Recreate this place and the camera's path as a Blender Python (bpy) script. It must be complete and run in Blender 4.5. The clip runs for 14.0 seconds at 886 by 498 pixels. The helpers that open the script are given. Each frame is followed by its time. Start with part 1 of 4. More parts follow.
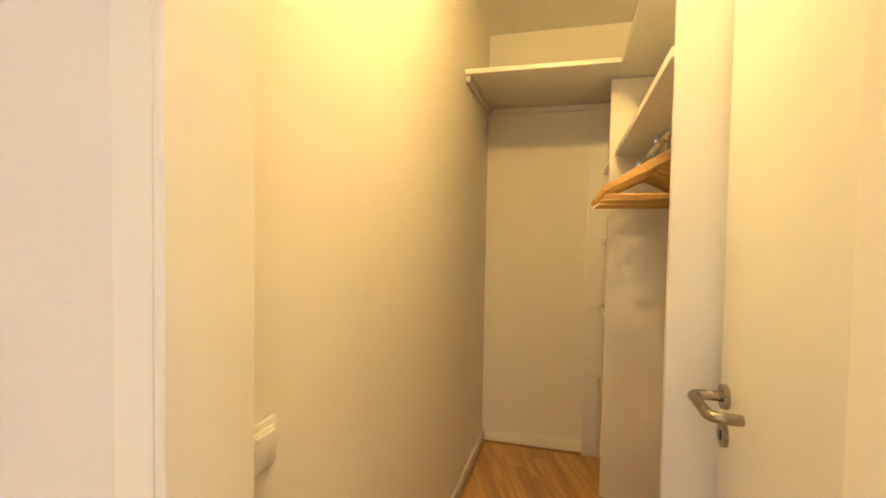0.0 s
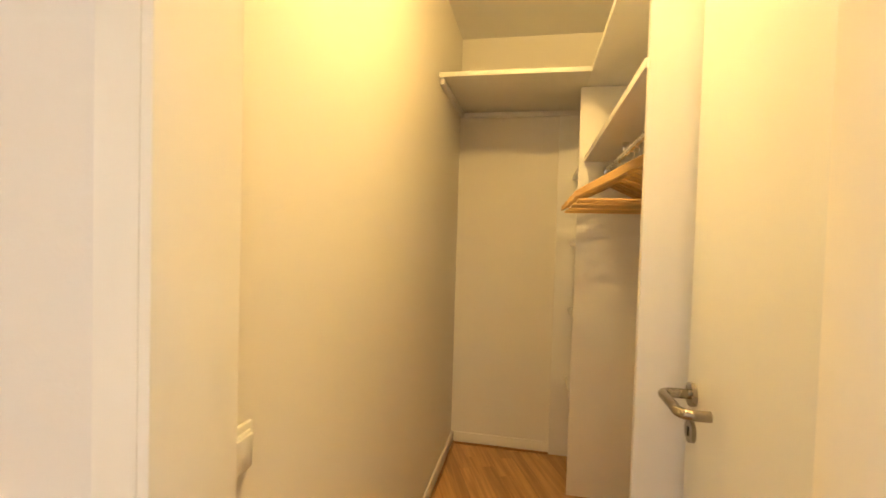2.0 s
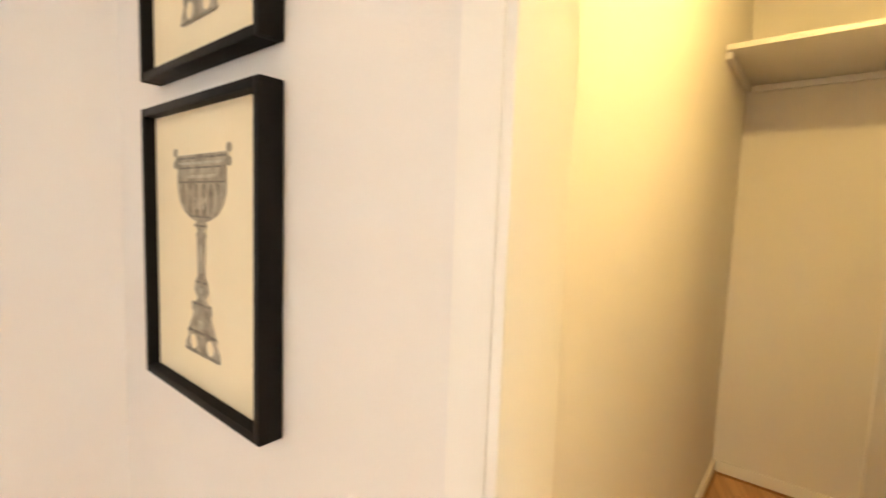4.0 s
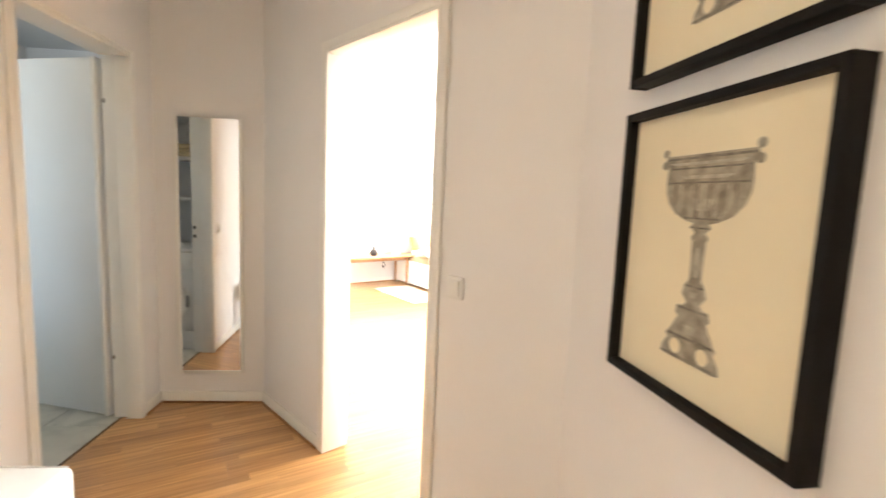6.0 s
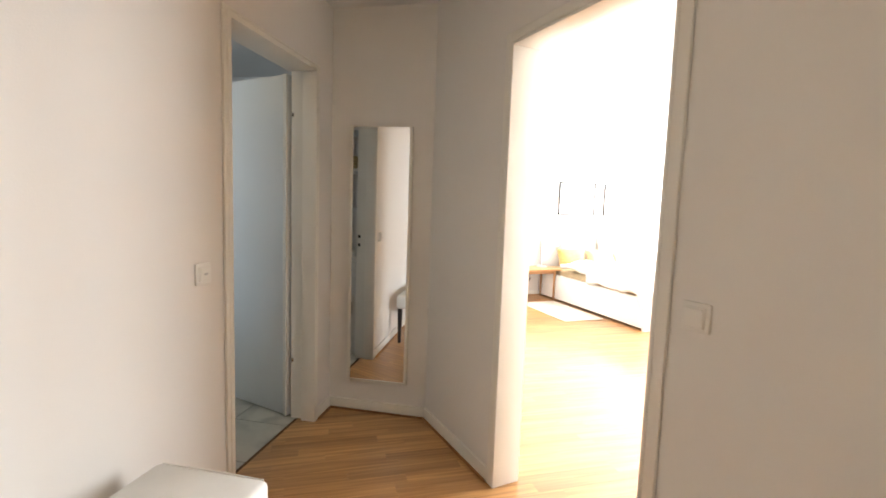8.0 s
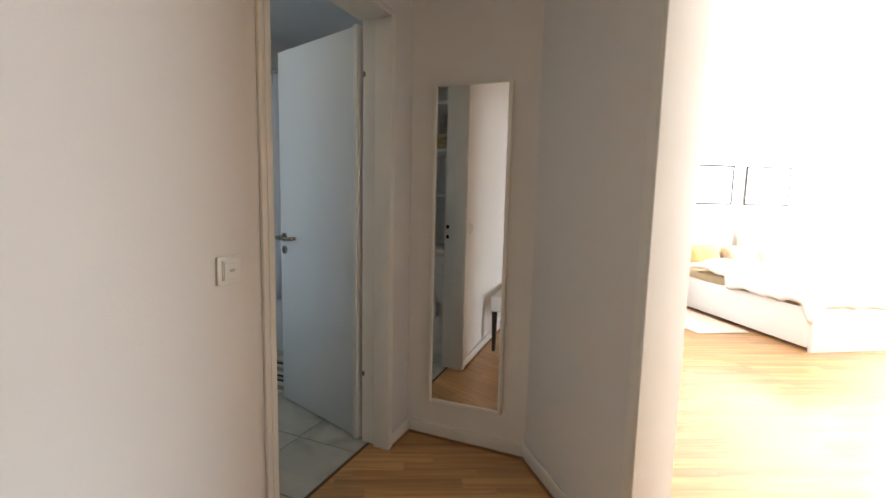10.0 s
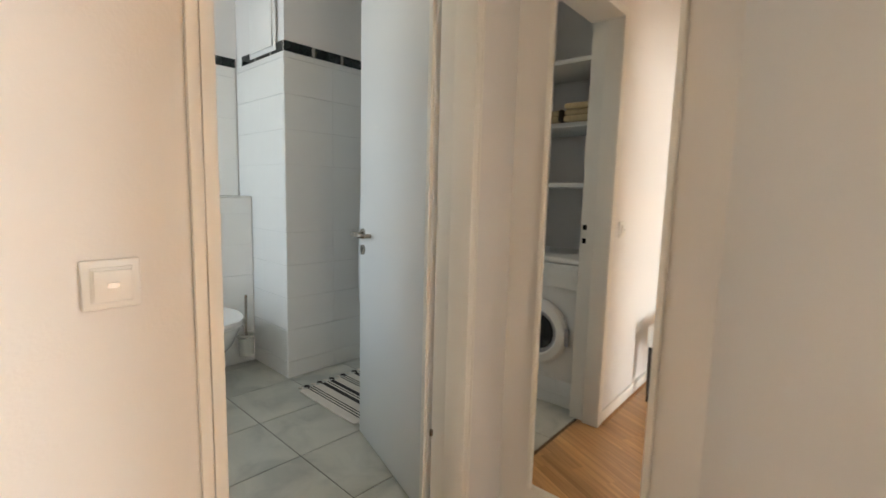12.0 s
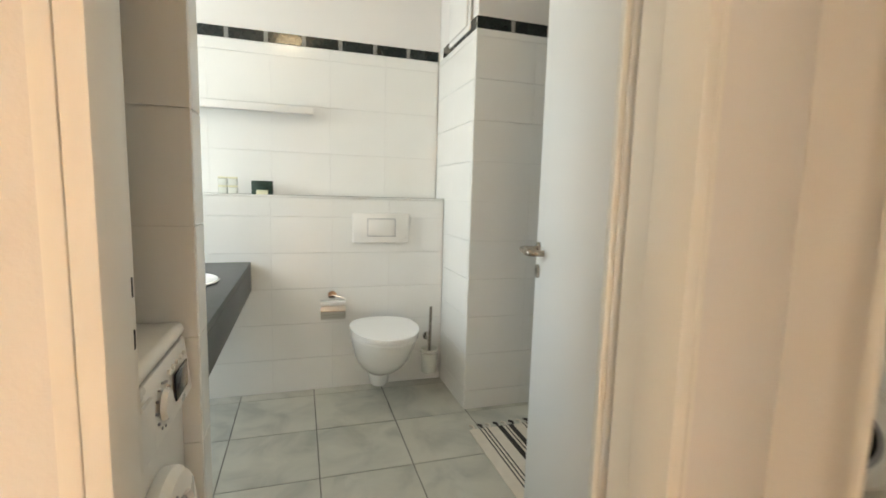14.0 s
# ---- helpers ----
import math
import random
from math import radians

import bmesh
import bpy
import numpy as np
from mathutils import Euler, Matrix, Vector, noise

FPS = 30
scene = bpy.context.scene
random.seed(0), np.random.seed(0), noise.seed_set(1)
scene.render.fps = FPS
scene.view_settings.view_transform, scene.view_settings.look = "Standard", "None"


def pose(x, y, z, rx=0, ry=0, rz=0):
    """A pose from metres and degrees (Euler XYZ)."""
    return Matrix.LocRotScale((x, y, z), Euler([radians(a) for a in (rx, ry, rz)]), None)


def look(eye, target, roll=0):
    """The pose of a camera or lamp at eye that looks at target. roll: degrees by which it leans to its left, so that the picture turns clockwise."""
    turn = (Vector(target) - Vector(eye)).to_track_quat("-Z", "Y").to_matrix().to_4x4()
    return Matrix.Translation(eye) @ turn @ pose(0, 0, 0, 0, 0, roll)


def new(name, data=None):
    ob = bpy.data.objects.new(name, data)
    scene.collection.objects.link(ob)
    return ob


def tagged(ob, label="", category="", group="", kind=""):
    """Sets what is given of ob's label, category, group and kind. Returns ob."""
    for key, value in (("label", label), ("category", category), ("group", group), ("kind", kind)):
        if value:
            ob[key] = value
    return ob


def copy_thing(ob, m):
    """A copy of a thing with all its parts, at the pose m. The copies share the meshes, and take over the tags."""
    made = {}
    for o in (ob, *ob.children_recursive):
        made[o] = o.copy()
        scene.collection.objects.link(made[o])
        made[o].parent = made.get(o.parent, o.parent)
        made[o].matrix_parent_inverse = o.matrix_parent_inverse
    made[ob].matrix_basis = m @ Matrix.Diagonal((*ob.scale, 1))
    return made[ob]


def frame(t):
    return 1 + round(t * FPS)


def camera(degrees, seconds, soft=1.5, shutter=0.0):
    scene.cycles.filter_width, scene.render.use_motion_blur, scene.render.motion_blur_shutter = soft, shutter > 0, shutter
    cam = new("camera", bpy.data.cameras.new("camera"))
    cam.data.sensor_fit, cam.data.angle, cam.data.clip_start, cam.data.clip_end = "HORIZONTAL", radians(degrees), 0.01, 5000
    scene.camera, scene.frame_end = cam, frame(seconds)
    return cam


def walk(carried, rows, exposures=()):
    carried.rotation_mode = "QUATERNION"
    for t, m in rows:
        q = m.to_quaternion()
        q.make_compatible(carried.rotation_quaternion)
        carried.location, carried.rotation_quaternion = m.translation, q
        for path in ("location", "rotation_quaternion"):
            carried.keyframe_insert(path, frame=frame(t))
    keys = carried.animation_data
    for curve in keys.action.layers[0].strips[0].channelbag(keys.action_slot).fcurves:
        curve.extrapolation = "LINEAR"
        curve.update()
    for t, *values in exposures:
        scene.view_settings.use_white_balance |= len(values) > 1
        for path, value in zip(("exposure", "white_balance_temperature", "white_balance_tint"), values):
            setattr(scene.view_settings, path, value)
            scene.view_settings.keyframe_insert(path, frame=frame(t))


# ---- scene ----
cam = camera(88.1, 14.0, 1.5, 0.5)
PATH = [
    (0, (0.556, -0.036, 1.276), (2.429, 0.662, 1.206), 1.0),
    (0.5, (0.566, -0.053, 1.289), (2.472, 0.548, 1.219), 0.7),
    (1, (0.568, -0.05, 1.296), (2.496, 0.478, 1.225), 0.8),
    (1.5, (0.556, -0.038, 1.293), (2.489, 0.47, 1.229), 1.1),
    (2, (0.544, -0.01, 1.275), (2.463, 0.549, 1.217), 1.7),
    (4.5, (0.511, 0.134, 1.373), (1.655, 1.765, 1.192), 1.9),
    (5, (0.458, 0.164, 1.36), (1.277, 1.981, 1.188), 2.3),
    (5.5, (0.388, 0.199, 1.359), (0.887, 2.124, 1.152), 2.7),
    (6, (0.304, 0.241, 1.35), (0.475, 2.221, 1.127), 2.4),
    (6.5, (0.219, 0.288, 1.345), (0.187, 2.274, 1.114), 1.9),
    (7, (0.139, 0.352, 1.335), (-0.017, 2.333, 1.107), 1.8),
    (7.5, (0.088, 0.417, 1.327), (-0.169, 2.389, 1.116), 1.9),
    (8, (0.042, 0.488, 1.317), (-0.343, 2.441, 1.123), 2.0),
    (10.5, (-0.137, 1.266, 1.223), (-1.071, 3.017, 0.981), 1.2),
    (11, (-0.146, 1.475, 1.205), (-1.259, 3.119, 0.962), 1.2),
    (11.5, (-0.178, 1.649, 1.194), (-1.421, 3.198, 0.955), 1.1),
    (12, (-0.291, 1.839, 1.182), (-1.648, 3.289, 0.943), 1.5),
    (12.5, (-0.383, 1.992, 1.177), (-1.875, 3.301, 0.936), 1.1),
    (13, (-0.435, 2.152, 1.177), (-2.111, 3.215, 0.927), 1.7),
    (13.5, (-0.521, 2.298, 1.179), (-2.338, 3.099, 0.936), 1.5),
    (14, (-0.652, 2.368, 1.161), (-2.548, 2.961, 0.925), 1.6),
]
EXPOSURES = [
    (0.0, 0.97, 6750, 10), (2.0, 0.97, 6750, 10), (4.3, 1.2, 6300, 10), (5.5, 1.02, 6350, 10), (6.5, 0.75, 6400, 10), (7.5, 0.35, 6400, 10), (8.2, 0.05, 6350, 10),
    (10.3, -0.3, 6150, 10), (11.0, 0.02, 6250, 10), (11.5, 0.25, 6400, 10), (12.0, 0.58, 6600, 10), (13.0, 0.88, 7000, 10), (14.0, 1.0, 7400, 10),
]
walk(cam, [(t, look(eye, target, roll)) for t, eye, target, roll in PATH], EXPOSURES)

# ---- world, lights ----
world = bpy.data.worlds.new("world")
scene.world = world
world.use_nodes = True
wn = world.node_tree.nodes
sky = wn.new("ShaderNodeTexSky")
sky.sky_type, sky.sun_disc = "NISHITA", False
sky.sun_elevation, sky.sun_rotation = radians(48), radians(115)
world.node_tree.links.new(sky.outputs[0], wn["Background"].inputs[0])
wn["Background"].inputs[1].default_value = 0.15
sun_data = bpy.data.lights.new("sun", "SUN")
sun_data.energy, sun_data.angle, sun_data.color = 4.0, radians(0.5), (1.0, 0.95, 0.86)
sun = new("sun", sun_data)


sun.matrix_world = look((20, 8, 22), (0, 4, 0))
CLOSET_LAMP, HALL_FILL, BATH_LAMP = 172.0, 42.0, 7.5


def lamp_area(name, m, sx, sy, watts, colour):
    data = bpy.data.lights.new(name, "AREA")
    data.shape, data.size, data.size_y, data.energy, data.color = "RECTANGLE", sx, sy, watts, colour
    ob = new(name, data)
    ob.matrix_world = m
    return ob


# ---- plan frames: hall, closet, living room ----
def closet(u, v, z=0.0):
    return Vector((0.520 + 0.9962 * u + 0.0872 * v, -0.036 + 0.0872 * u - 0.9962 * v, z))


CLOSET = Matrix(((0.9962, -0.0872, 0, 0.520), (0.0872, 0.9962, 0, -0.036), (0, 0, 1, 0), (0, 0, 0, 1)))
# in CLOSET space: x = u (depth), y = -v (to the left)
DIAG = Matrix.Translation((-0.557, 3.137, 0)) @ Matrix.Rotation(radians(-51.2), 4, "Z")
# in DIAG space: x = along the slanted wall, y = into the living room
LIVE = Matrix.Translation((0.13, 7.53, 0)) @ Matrix.Rotation(radians(32), 4, "Z")
# in LIVE space: x = along the far wall (bed on the plus side), y = 0 is the far wall, minus y towards the hall
I4 = Matrix.Identity(4)
# daylight at the window openings
for y0, y1, watts in ((-5.3, -3.1, 280), (-2.8, -0.6, 640)):
    lamp_area("window_daylight", LIVE @ Matrix.Translation((3.47, (y0 + y1) / 2, 1.42)) @ Matrix.Rotation(radians(90), 4, "Y"), 2.3, 2.1, watts, (0.95, 0.98, 1.0))
lamp_area("bath_daylight", Matrix.Translation((-2.68, 0.61, 1.6)) @ Matrix.Rotation(radians(90), 4, "X"), 1.3, 1.1, 16, (0.76, 0.89, 1.0))


# ---- materials ----
def mat(name, colour, rough=0.5, metal=0.0, vary=0.06, scale=6.0, bump=0.0, bump_scale=60.0, coat=0.0, spec=0.5):
    m = bpy.data.materials.new(name)
    m.use_nodes = True
    n, l = m.node_tree.nodes, m.node_tree.links
    b = n["Principled BSDF"]
    b.inputs["Roughness"].default_value = rough
    b.inputs["Metallic"].default_value = metal
    b.inputs["Coat Weight"].default_value = coat
    b.inputs["Specular IOR Level"].default_value = spec
    tc = n.new("ShaderNodeTexCoord")
    if vary > 0:
        a = n.new("ShaderNodeTexNoise")
        a.inputs["Scale"].default_value, a.inputs["Detail"].default_value = scale, 5
        l.new(tc.outputs["Object"], a.inputs["Vector"])
        r = n.new("ShaderNodeValToRGB")
        r.color_ramp.elements[0].position, r.color_ramp.elements[1].position = 0.3, 0.7
        r.color_ramp.elements[0].color = (*[c * (1 - vary) for c in colour], 1)
        r.color_ramp.elements[1].color = (*[min(1, c * (1 + vary)) for c in colour], 1)
        l.new(a.outputs["Fac"], r.inputs["Fac"])
        l.new(r.outputs["Color"], b.inputs["Base Color"])
        rr = n.new("ShaderNodeMapRange")
        rr.inputs["To Min"].default_value, rr.inputs["To Max"].default_value = max(0, rough - 0.08), min(1, rough + 0.08)
        l.new(a.outputs["Fac"], rr.inputs["Value"])
        l.new(rr.outputs["Result"], b.inputs["Roughness"])
    else:
        b.inputs["Base Color"].default_value = (*colour, 1)
    if bump > 0:
        c = n.new("ShaderNodeTexNoise")
        c.inputs["Scale"].default_value, c.inputs["Detail"].default_value = bump_scale, 4
        l.new(tc.outputs["Object"], c.inputs["Vector"])
        d = n.new("ShaderNodeBump")
        d.inputs["Strength"].default_value, d.inputs["Distance"].default_value = bump, 0.004
        l.new(c.outputs["Fac"], d.inputs["Height"])
        l.new(d.outputs["Normal"], b.inputs["Normal"])
    return m


def wood(name, light, dark, rough=0.4, stretch=(1.2, 26, 26), coat=0.0):
    """Grain that runs along the object's x; each object takes its own shade and its own stretch of grain."""
    m = bpy.data.materials.new(name)
    m.use_nodes = True
    n, l = m.node_tree.nodes, m.node_tree.links
    b = n["Principled BSDF"]
    tc, mp, info = n.new("ShaderNodeTexCoord"), n.new("ShaderNodeMapping"), n.new("ShaderNodeObjectInfo")
    mp.inputs["Scale"].default_value = stretch
    l.new(tc.outputs["Object"], mp.inputs["Vector"])
    mul = n.new("ShaderNodeMath")
    mul.operation, mul.inputs[1].default_value = "MULTIPLY", 37.0
    l.new(info.outputs["Random"], mul.inputs[0])
    l.new(mul.outputs[0], mp.inputs["Location"])
    a = n.new("ShaderNodeTexNoise")
    a.inputs["Scale"].default_value, a.inputs["Detail"].default_value, a.inputs["Distortion"].default_value = 1.6, 7, 0.6
    l.new(mp.outputs["Vector"], a.inputs["Vector"])
    r = n.new("ShaderNodeValToRGB")
    r.color_ramp.elements[0].position, r.color_ramp.elements[1].position = 0.33, 0.66
    r.color_ramp.elements[0].color, r.color_ramp.elements[1].color = (*dark, 1), (*light, 1)
    l.new(a.outputs["Fac"], r.inputs["Fac"])
    hsv = n.new("ShaderNodeHueSaturation")
    mr = n.new("ShaderNodeMapRange")
    mr.inputs["To Min"].default_value, mr.inputs["To Max"].default_value = 0.80, 1.16
    l.new(info.outputs["Random"], mr.inputs["Value"])
    l.new(mr.outputs["Result"], hsv.inputs["Value"])
    l.new(r.outputs["Color"], hsv.inputs["Color"])
    l.new(hsv.outputs["Color"], b.inputs["Base Color"])
    b.inputs["Roughness"].default_value, b.inputs["Coat Weight"].default_value = rough, coat
    d = n.new("ShaderNodeBump")
    d.inputs["Strength"].default_value, d.inputs["Distance"].default_value = 0.15, 0.002
    l.new(a.outputs["Fac"], d.inputs["Height"])
    l.new(d.outputs["Normal"], b.inputs["Normal"])
    return m


def per_island(name, base):
    """The same wood for joined strips, varied strip by strip."""
    m = base.copy()
    m.name = name
    n, l = m.node_tree.nodes, m.node_tree.links
    geo = n.new("ShaderNodeNewGeometry")
    for link in list(l):
        if link.from_node.type == "OBJECT_INFO":
            target = link.to_socket
            l.remove(link)
            l.new(geo.outputs["Random Per Island"], target)
    return m


def marble(name):
    m = mat(name, (0.5, 0.5, 0.47), 0.28, 0, 0.0)
    n, l = m.node_tree.nodes, m.node_tree.links
    b = n["Principled BSDF"]
    tc, info = n.new("ShaderNodeTexCoord"), n.new("ShaderNodeObjectInfo")
    mp = n.new("ShaderNodeMapping")
    mul = n.new("ShaderNodeMath")
    mul.operation, mul.inputs[1].default_value = "MULTIPLY", 23.0
    l.new(info.outputs["Random"], mul.inputs[0])
    l.new(mul.outputs[0], mp.inputs["Location"])
    l.new(mul.outputs[0], mp.inputs["Rotation"])
    l.new(tc.outputs["Object"], mp.inputs["Vector"])
    a = n.new("ShaderNodeTexNoise")
    a.inputs["Scale"].default_value, a.inputs["Detail"].default_value, a.inputs["Distortion"].default_value = 5.0, 10, 0.7
    l.new(mp.outputs["Vector"], a.inputs["Vector"])
    r = n.new("ShaderNodeValToRGB")
    e = r.color_ramp.elements
    e[0].position, e[0].color = 0.32, (0.40, 0.41, 0.365, 1)
    e[1].position, e[1].color = 0.62, (0.58, 0.575, 0.505, 1)
    k = e.new(0.47)
    k.color = (0.51, 0.51, 0.45, 1)
    l.new(a.outputs["Fac"], r.inputs["Fac"])
    l.new(r.outputs["Color"], b.inputs["Base Color"])
    return m


M_WALL = mat("wall_paint", (0.80, 0.78, 0.75), 0.85, 0, 0.015, 2.0, 0.12, 180)
M_CLOSETWALL = mat("closet_paint", (0.80, 0.77, 0.71), 0.85, 0, 0.015, 2.0, 0.12, 180)
M_CEIL = mat("ceiling_paint", (0.82, 0.81, 0.79), 0.9, 0, 0.012, 2.0)
M_FRAME = mat("frame_paint", (0.84, 0.82, 0.76), 0.38, 0, 0.015, 4.0, 0.03, 40)
M_LEAF = mat("door_paint", (0.77, 0.78, 0.77), 0.34, 0, 0.012, 3.0, 0.03, 30)
M_WHITE = mat("white_laminate", (0.80, 0.79, 0.76), 0.35, 0, 0.012, 5.0)
M_PLASTIC = mat("white_plastic", (0.82, 0.81, 0.77), 0.3, 0, 0.01, 9.0)
M_STEEL = mat("brushed_steel", (0.33, 0.30, 0.26), 0.26, 1.0, 0.08, 60)
M_CHROME = mat("chrome", (0.75, 0.74, 0.72), 0.12, 1.0, 0.0)
M_PARQ = wood("parquet_oak", (0.60, 0.335, 0.135), (0.40, 0.205, 0.072), 0.30, (1.3, 30, 30), 0.15)
M_PARQ_FIELD = per_island("parquet_oak_joined", M_PARQ)
M_GAP = mat("joint_dark", (0.13, 0.075, 0.035), 0.8, 0, 0.1, 20)
M_SKIRTWOOD = wood("brown_strip", (0.40, 0.20, 0.07), (0.28, 0.13, 0.045), 0.45)
M_HANGER = wood("hanger_beech", (0.66, 0.43, 0.17), (0.55, 0.33, 0.12), 0.4)
M_TABLE = wood("table_oak", (0.50, 0.27, 0.12), (0.36, 0.18, 0.07), 0.4)
M_BLACK = mat("black_frame", (0.008, 0.007, 0.006), 0.65, 0, 0.2, 30, spec=0.15)
M_DARKWOOD = mat("dark_leg", (0.020, 0.014, 0.011), 0.4, 0, 0.2, 20)
M_PAPER = mat("cream_paper", (0.78, 0.70, 0.50), 0.8, 0, 0.05, 3.0)
M_INK = mat("grey_ink", (0.33, 0.295, 0.225), 0.85, 0, 0.4, 38)
M_INKD = mat("dark_ink", (0.20, 0.18, 0.14), 0.85, 0, 0.5, 70)
M_INKL = mat("pale_ink", (0.45, 0.41, 0.32), 0.85, 0, 0.3, 60)
M_TILE = mat("white_tile", (0.80, 0.80, 0.77), 0.16, 0, 0.015, 3.0, 0.04, 14)
M_GROUT = mat("grout", (0.76, 0.755, 0.72), 0.9, 0, 0.08, 25)
M_FGROUT = mat("floor_grout", (0.15, 0.15, 0.13), 0.9, 0, 0.15, 25)
M_BAND = mat("dark_green_tile", (0.012, 0.016, 0.014), 0.12, 0, 0.6, 30)
M_BANDL = mat("grey_insert", (0.30, 0.29, 0.27), 0.3, 0, 0.2, 40)
M_MARBLE = marble("marble_tile")
M_CERAMIC = mat("ceramic", (0.86, 0.86, 0.84), 0.08, 0, 0.0, coat=0.4)
M_SLATE = mat("slate", (0.075, 0.082, 0.085), 0.42, 0, 0.25, 22, 0.1, 90)
M_CLOTH = mat("white_cotton", (0.80, 0.79, 0.76), 0.95, 0, 0.03, 12, 0.25, 320)
M_BEIGE = mat("beige_linen", (0.50, 0.39, 0.24), 0.95, 0, 0.08, 14, 0.25, 300)
M_GOLD = mat("ochre_linen", (0.55, 0.36, 0.13), 0.9, 0, 0.15, 22, 0.25, 300)
M_RUGW = mat("cream_wool", (0.74, 0.69, 0.60), 1.0, 0, 0.05, 20, 0.5, 200)
M_RUGD = mat("dark_wool", (0.045, 0.038, 0.033), 1.0, 0, 0.2, 30, 0.5, 200)
M_GREY = mat("grey_metal", (0.55, 0.55, 0.55), 0.3, 0.8, 0.05, 20)
M_DGLASS = mat("dark_glass", (0.015, 0.014, 0.016), 0.06, 0, 0.0)
M_DRUM = mat("grey_plastic", (0.30, 0.30, 0.31), 0.3, 0, 0.03, 20)
M_TOWEL = mat("ochre_towel", (0.48, 0.38, 0.22), 1.0, 0, 0.1, 30, 0.5, 240)
M_TOWELD = mat("dark_towel", (0.06, 0.045, 0.03), 1.0, 0, 0.1, 30, 0.5, 240)
M_MIRROR = mat("mirror_silver", (0.90, 0.90, 0.89), 0.01, 1.0, 0.0)
M_CURTAIN = mat("curtain_cloth", (0.78, 0.79, 0.79), 0.7, 0, 0.02, 10)
M_GREEN = mat("green_label", (0.018, 0.045, 0.032), 0.4, 0, 0.5, 60)
M_LINEN = mat("pale_linen", (0.62, 0.55, 0.46), 0.95, 0, 0.05, 12, 0.25, 300)
M_WAX = mat("cream_box", (0.72, 0.70, 0.50), 0.5, 0, 0.1, 40)
M_TERR = mat("outside_ground", (0.35, 0.34, 0.31), 0.9, 0, 0.1, 2)
M_GLASSJAR = mat("frosted_glass", (0.70, 0.72, 0.66), 0.25, 0, 0.03, 20)


# ---- mesh helpers ----
def bm_box(x0, x1, y0, y1, z0, z1, bevel=0.0, seg=2, bm=None):
    bm = bm or bmesh.new()
    r = bmesh.ops.create_cube(bm, size=1.0)
    vs = r["verts"]
    bmesh.ops.scale(bm, vec=(x1 - x0, y1 - y0, z1 - z0), verts=vs)
    bmesh.ops.translate(bm, vec=((x0 + x1) / 2, (y0 + y1) / 2, (z0 + z1) / 2), verts=vs)
    if bevel > 0:
        es = list({e for v in vs for e in v.link_edges})
        bmesh.ops.bevel(bm, geom=es, offset=bevel, segments=seg, profile=0.5, affect="EDGES")
    return bm


def bm_cyl(p, q, r0, r1=None, n=20, bm=None):
    bm = bm or bmesh.new()
    p, q = Vector(p), Vector(q)
    d = q - p
    m = Matrix.Translation((p + q) / 2) @ d.to_track_quat("Z", "Y").to_matrix().to_4x4()
    bmesh.ops.create_cone(bm, cap_ends=True, segments=n, radius1=r0, radius2=r0 if r1 is None else r1, depth=d.length, matrix=m)
    return bm


def bm_tube(points, r, n=12, bm=None):
    """A round rod swept along a line of points, with closed ends."""
    bm = bm or bmesh.new()
    pts = [Vector(p) for p in points]
    rings, up = [], Vector((0, 0, 1))
    for i, p in enumerate(pts):
        d = (pts[min(i + 1, len(pts) - 1)] - pts[max(i - 1, 0)]).normalized()
        side = d.cross(up if abs(d.z) < 0.95 else Vector((1, 0, 0))).normalized()
        top = side.cross(d)
        rings.append([bm.verts.new(p + (side * math.cos(a) + top * math.sin(a)) * r) for a in (2 * math.pi * k / n for k in range(n))])
    for a, b in zip(rings, rings[1:]):
        for k in range(n):
            bm.faces.new((a[k], a[(k + 1) % n], b[(k + 1) % n], b[k]))
    bm.faces.new(rings[0][::-1])
    bm.faces.new(rings[-1])
    return bm


def bm_lathe(profile, n=32, bm=None, m=I4):
    """A turned shape from (radius, height) pairs about z."""
    bm = bm or bmesh.new()
    rings = [[bm.verts.new(m @ Vector((max(r, 1e-4) * math.cos(2 * math.pi * k / n), max(r, 1e-4) * math.sin(2 * math.pi * k / n), z))) for k in range(n)] for r, z in profile]
    for a, b in zip(rings, rings[1:]):
        for k in range(n):
            bm.faces.new((a[k], a[(k + 1) % n], b[(k + 1) % n], b[k]))
    bm.faces.new(rings[0][::-1])
    bm.faces.new(rings[-1])
    return bm


def bm_prism(outline, z0, z1, bm=None):
    bm = bm or bmesh.new()
    lo = [bm.verts.new((x, y, z0)) for x, y in outline]
    hi = [bm.verts.new((x, y, z1)) for x, y in outline]
    bm.faces.new(lo[::-1])
    bm.faces.new(hi)
    for k in range(len(lo)):
        j = (k + 1) % len(lo)
        bm.faces.new((lo[k], lo[j], hi[j], hi[k]))
    return bm


def smooth(ob, angle=35):
    ob.data.shade_smooth()
    ob.data.set_sharp_from_angle(angle=radians(angle))
    return ob


def mesh_of(name, bm, material):
    bmesh.ops.recalc_face_normals(bm, faces=bm.faces)
    me = bpy.data.meshes.new(name)
    bm.to_mesh(me)
    bm.free()
    me.materials.append(material)
    return me


def part(name, bm, material, parent=None, label="", m=None):
    ob = new(name, mesh_of(name, bm, material))
    smooth(ob)
    if m is not None:
        ob.matrix_basis = m
    if parent is not None:
        ob.parent = parent
    if label:
        ob["label"] = label
    return ob


def structure(name, bm, material, m=I4, label=""):
    return tagged(part(name, bm, material, None, "", m), label, "", "", "structure")


def thing(name, m, label, category, group=""):
    ob = new(name)
    ob.empty_display_size = 0.05
    ob.matrix_basis = m
    return tagged(ob, label, category, group)


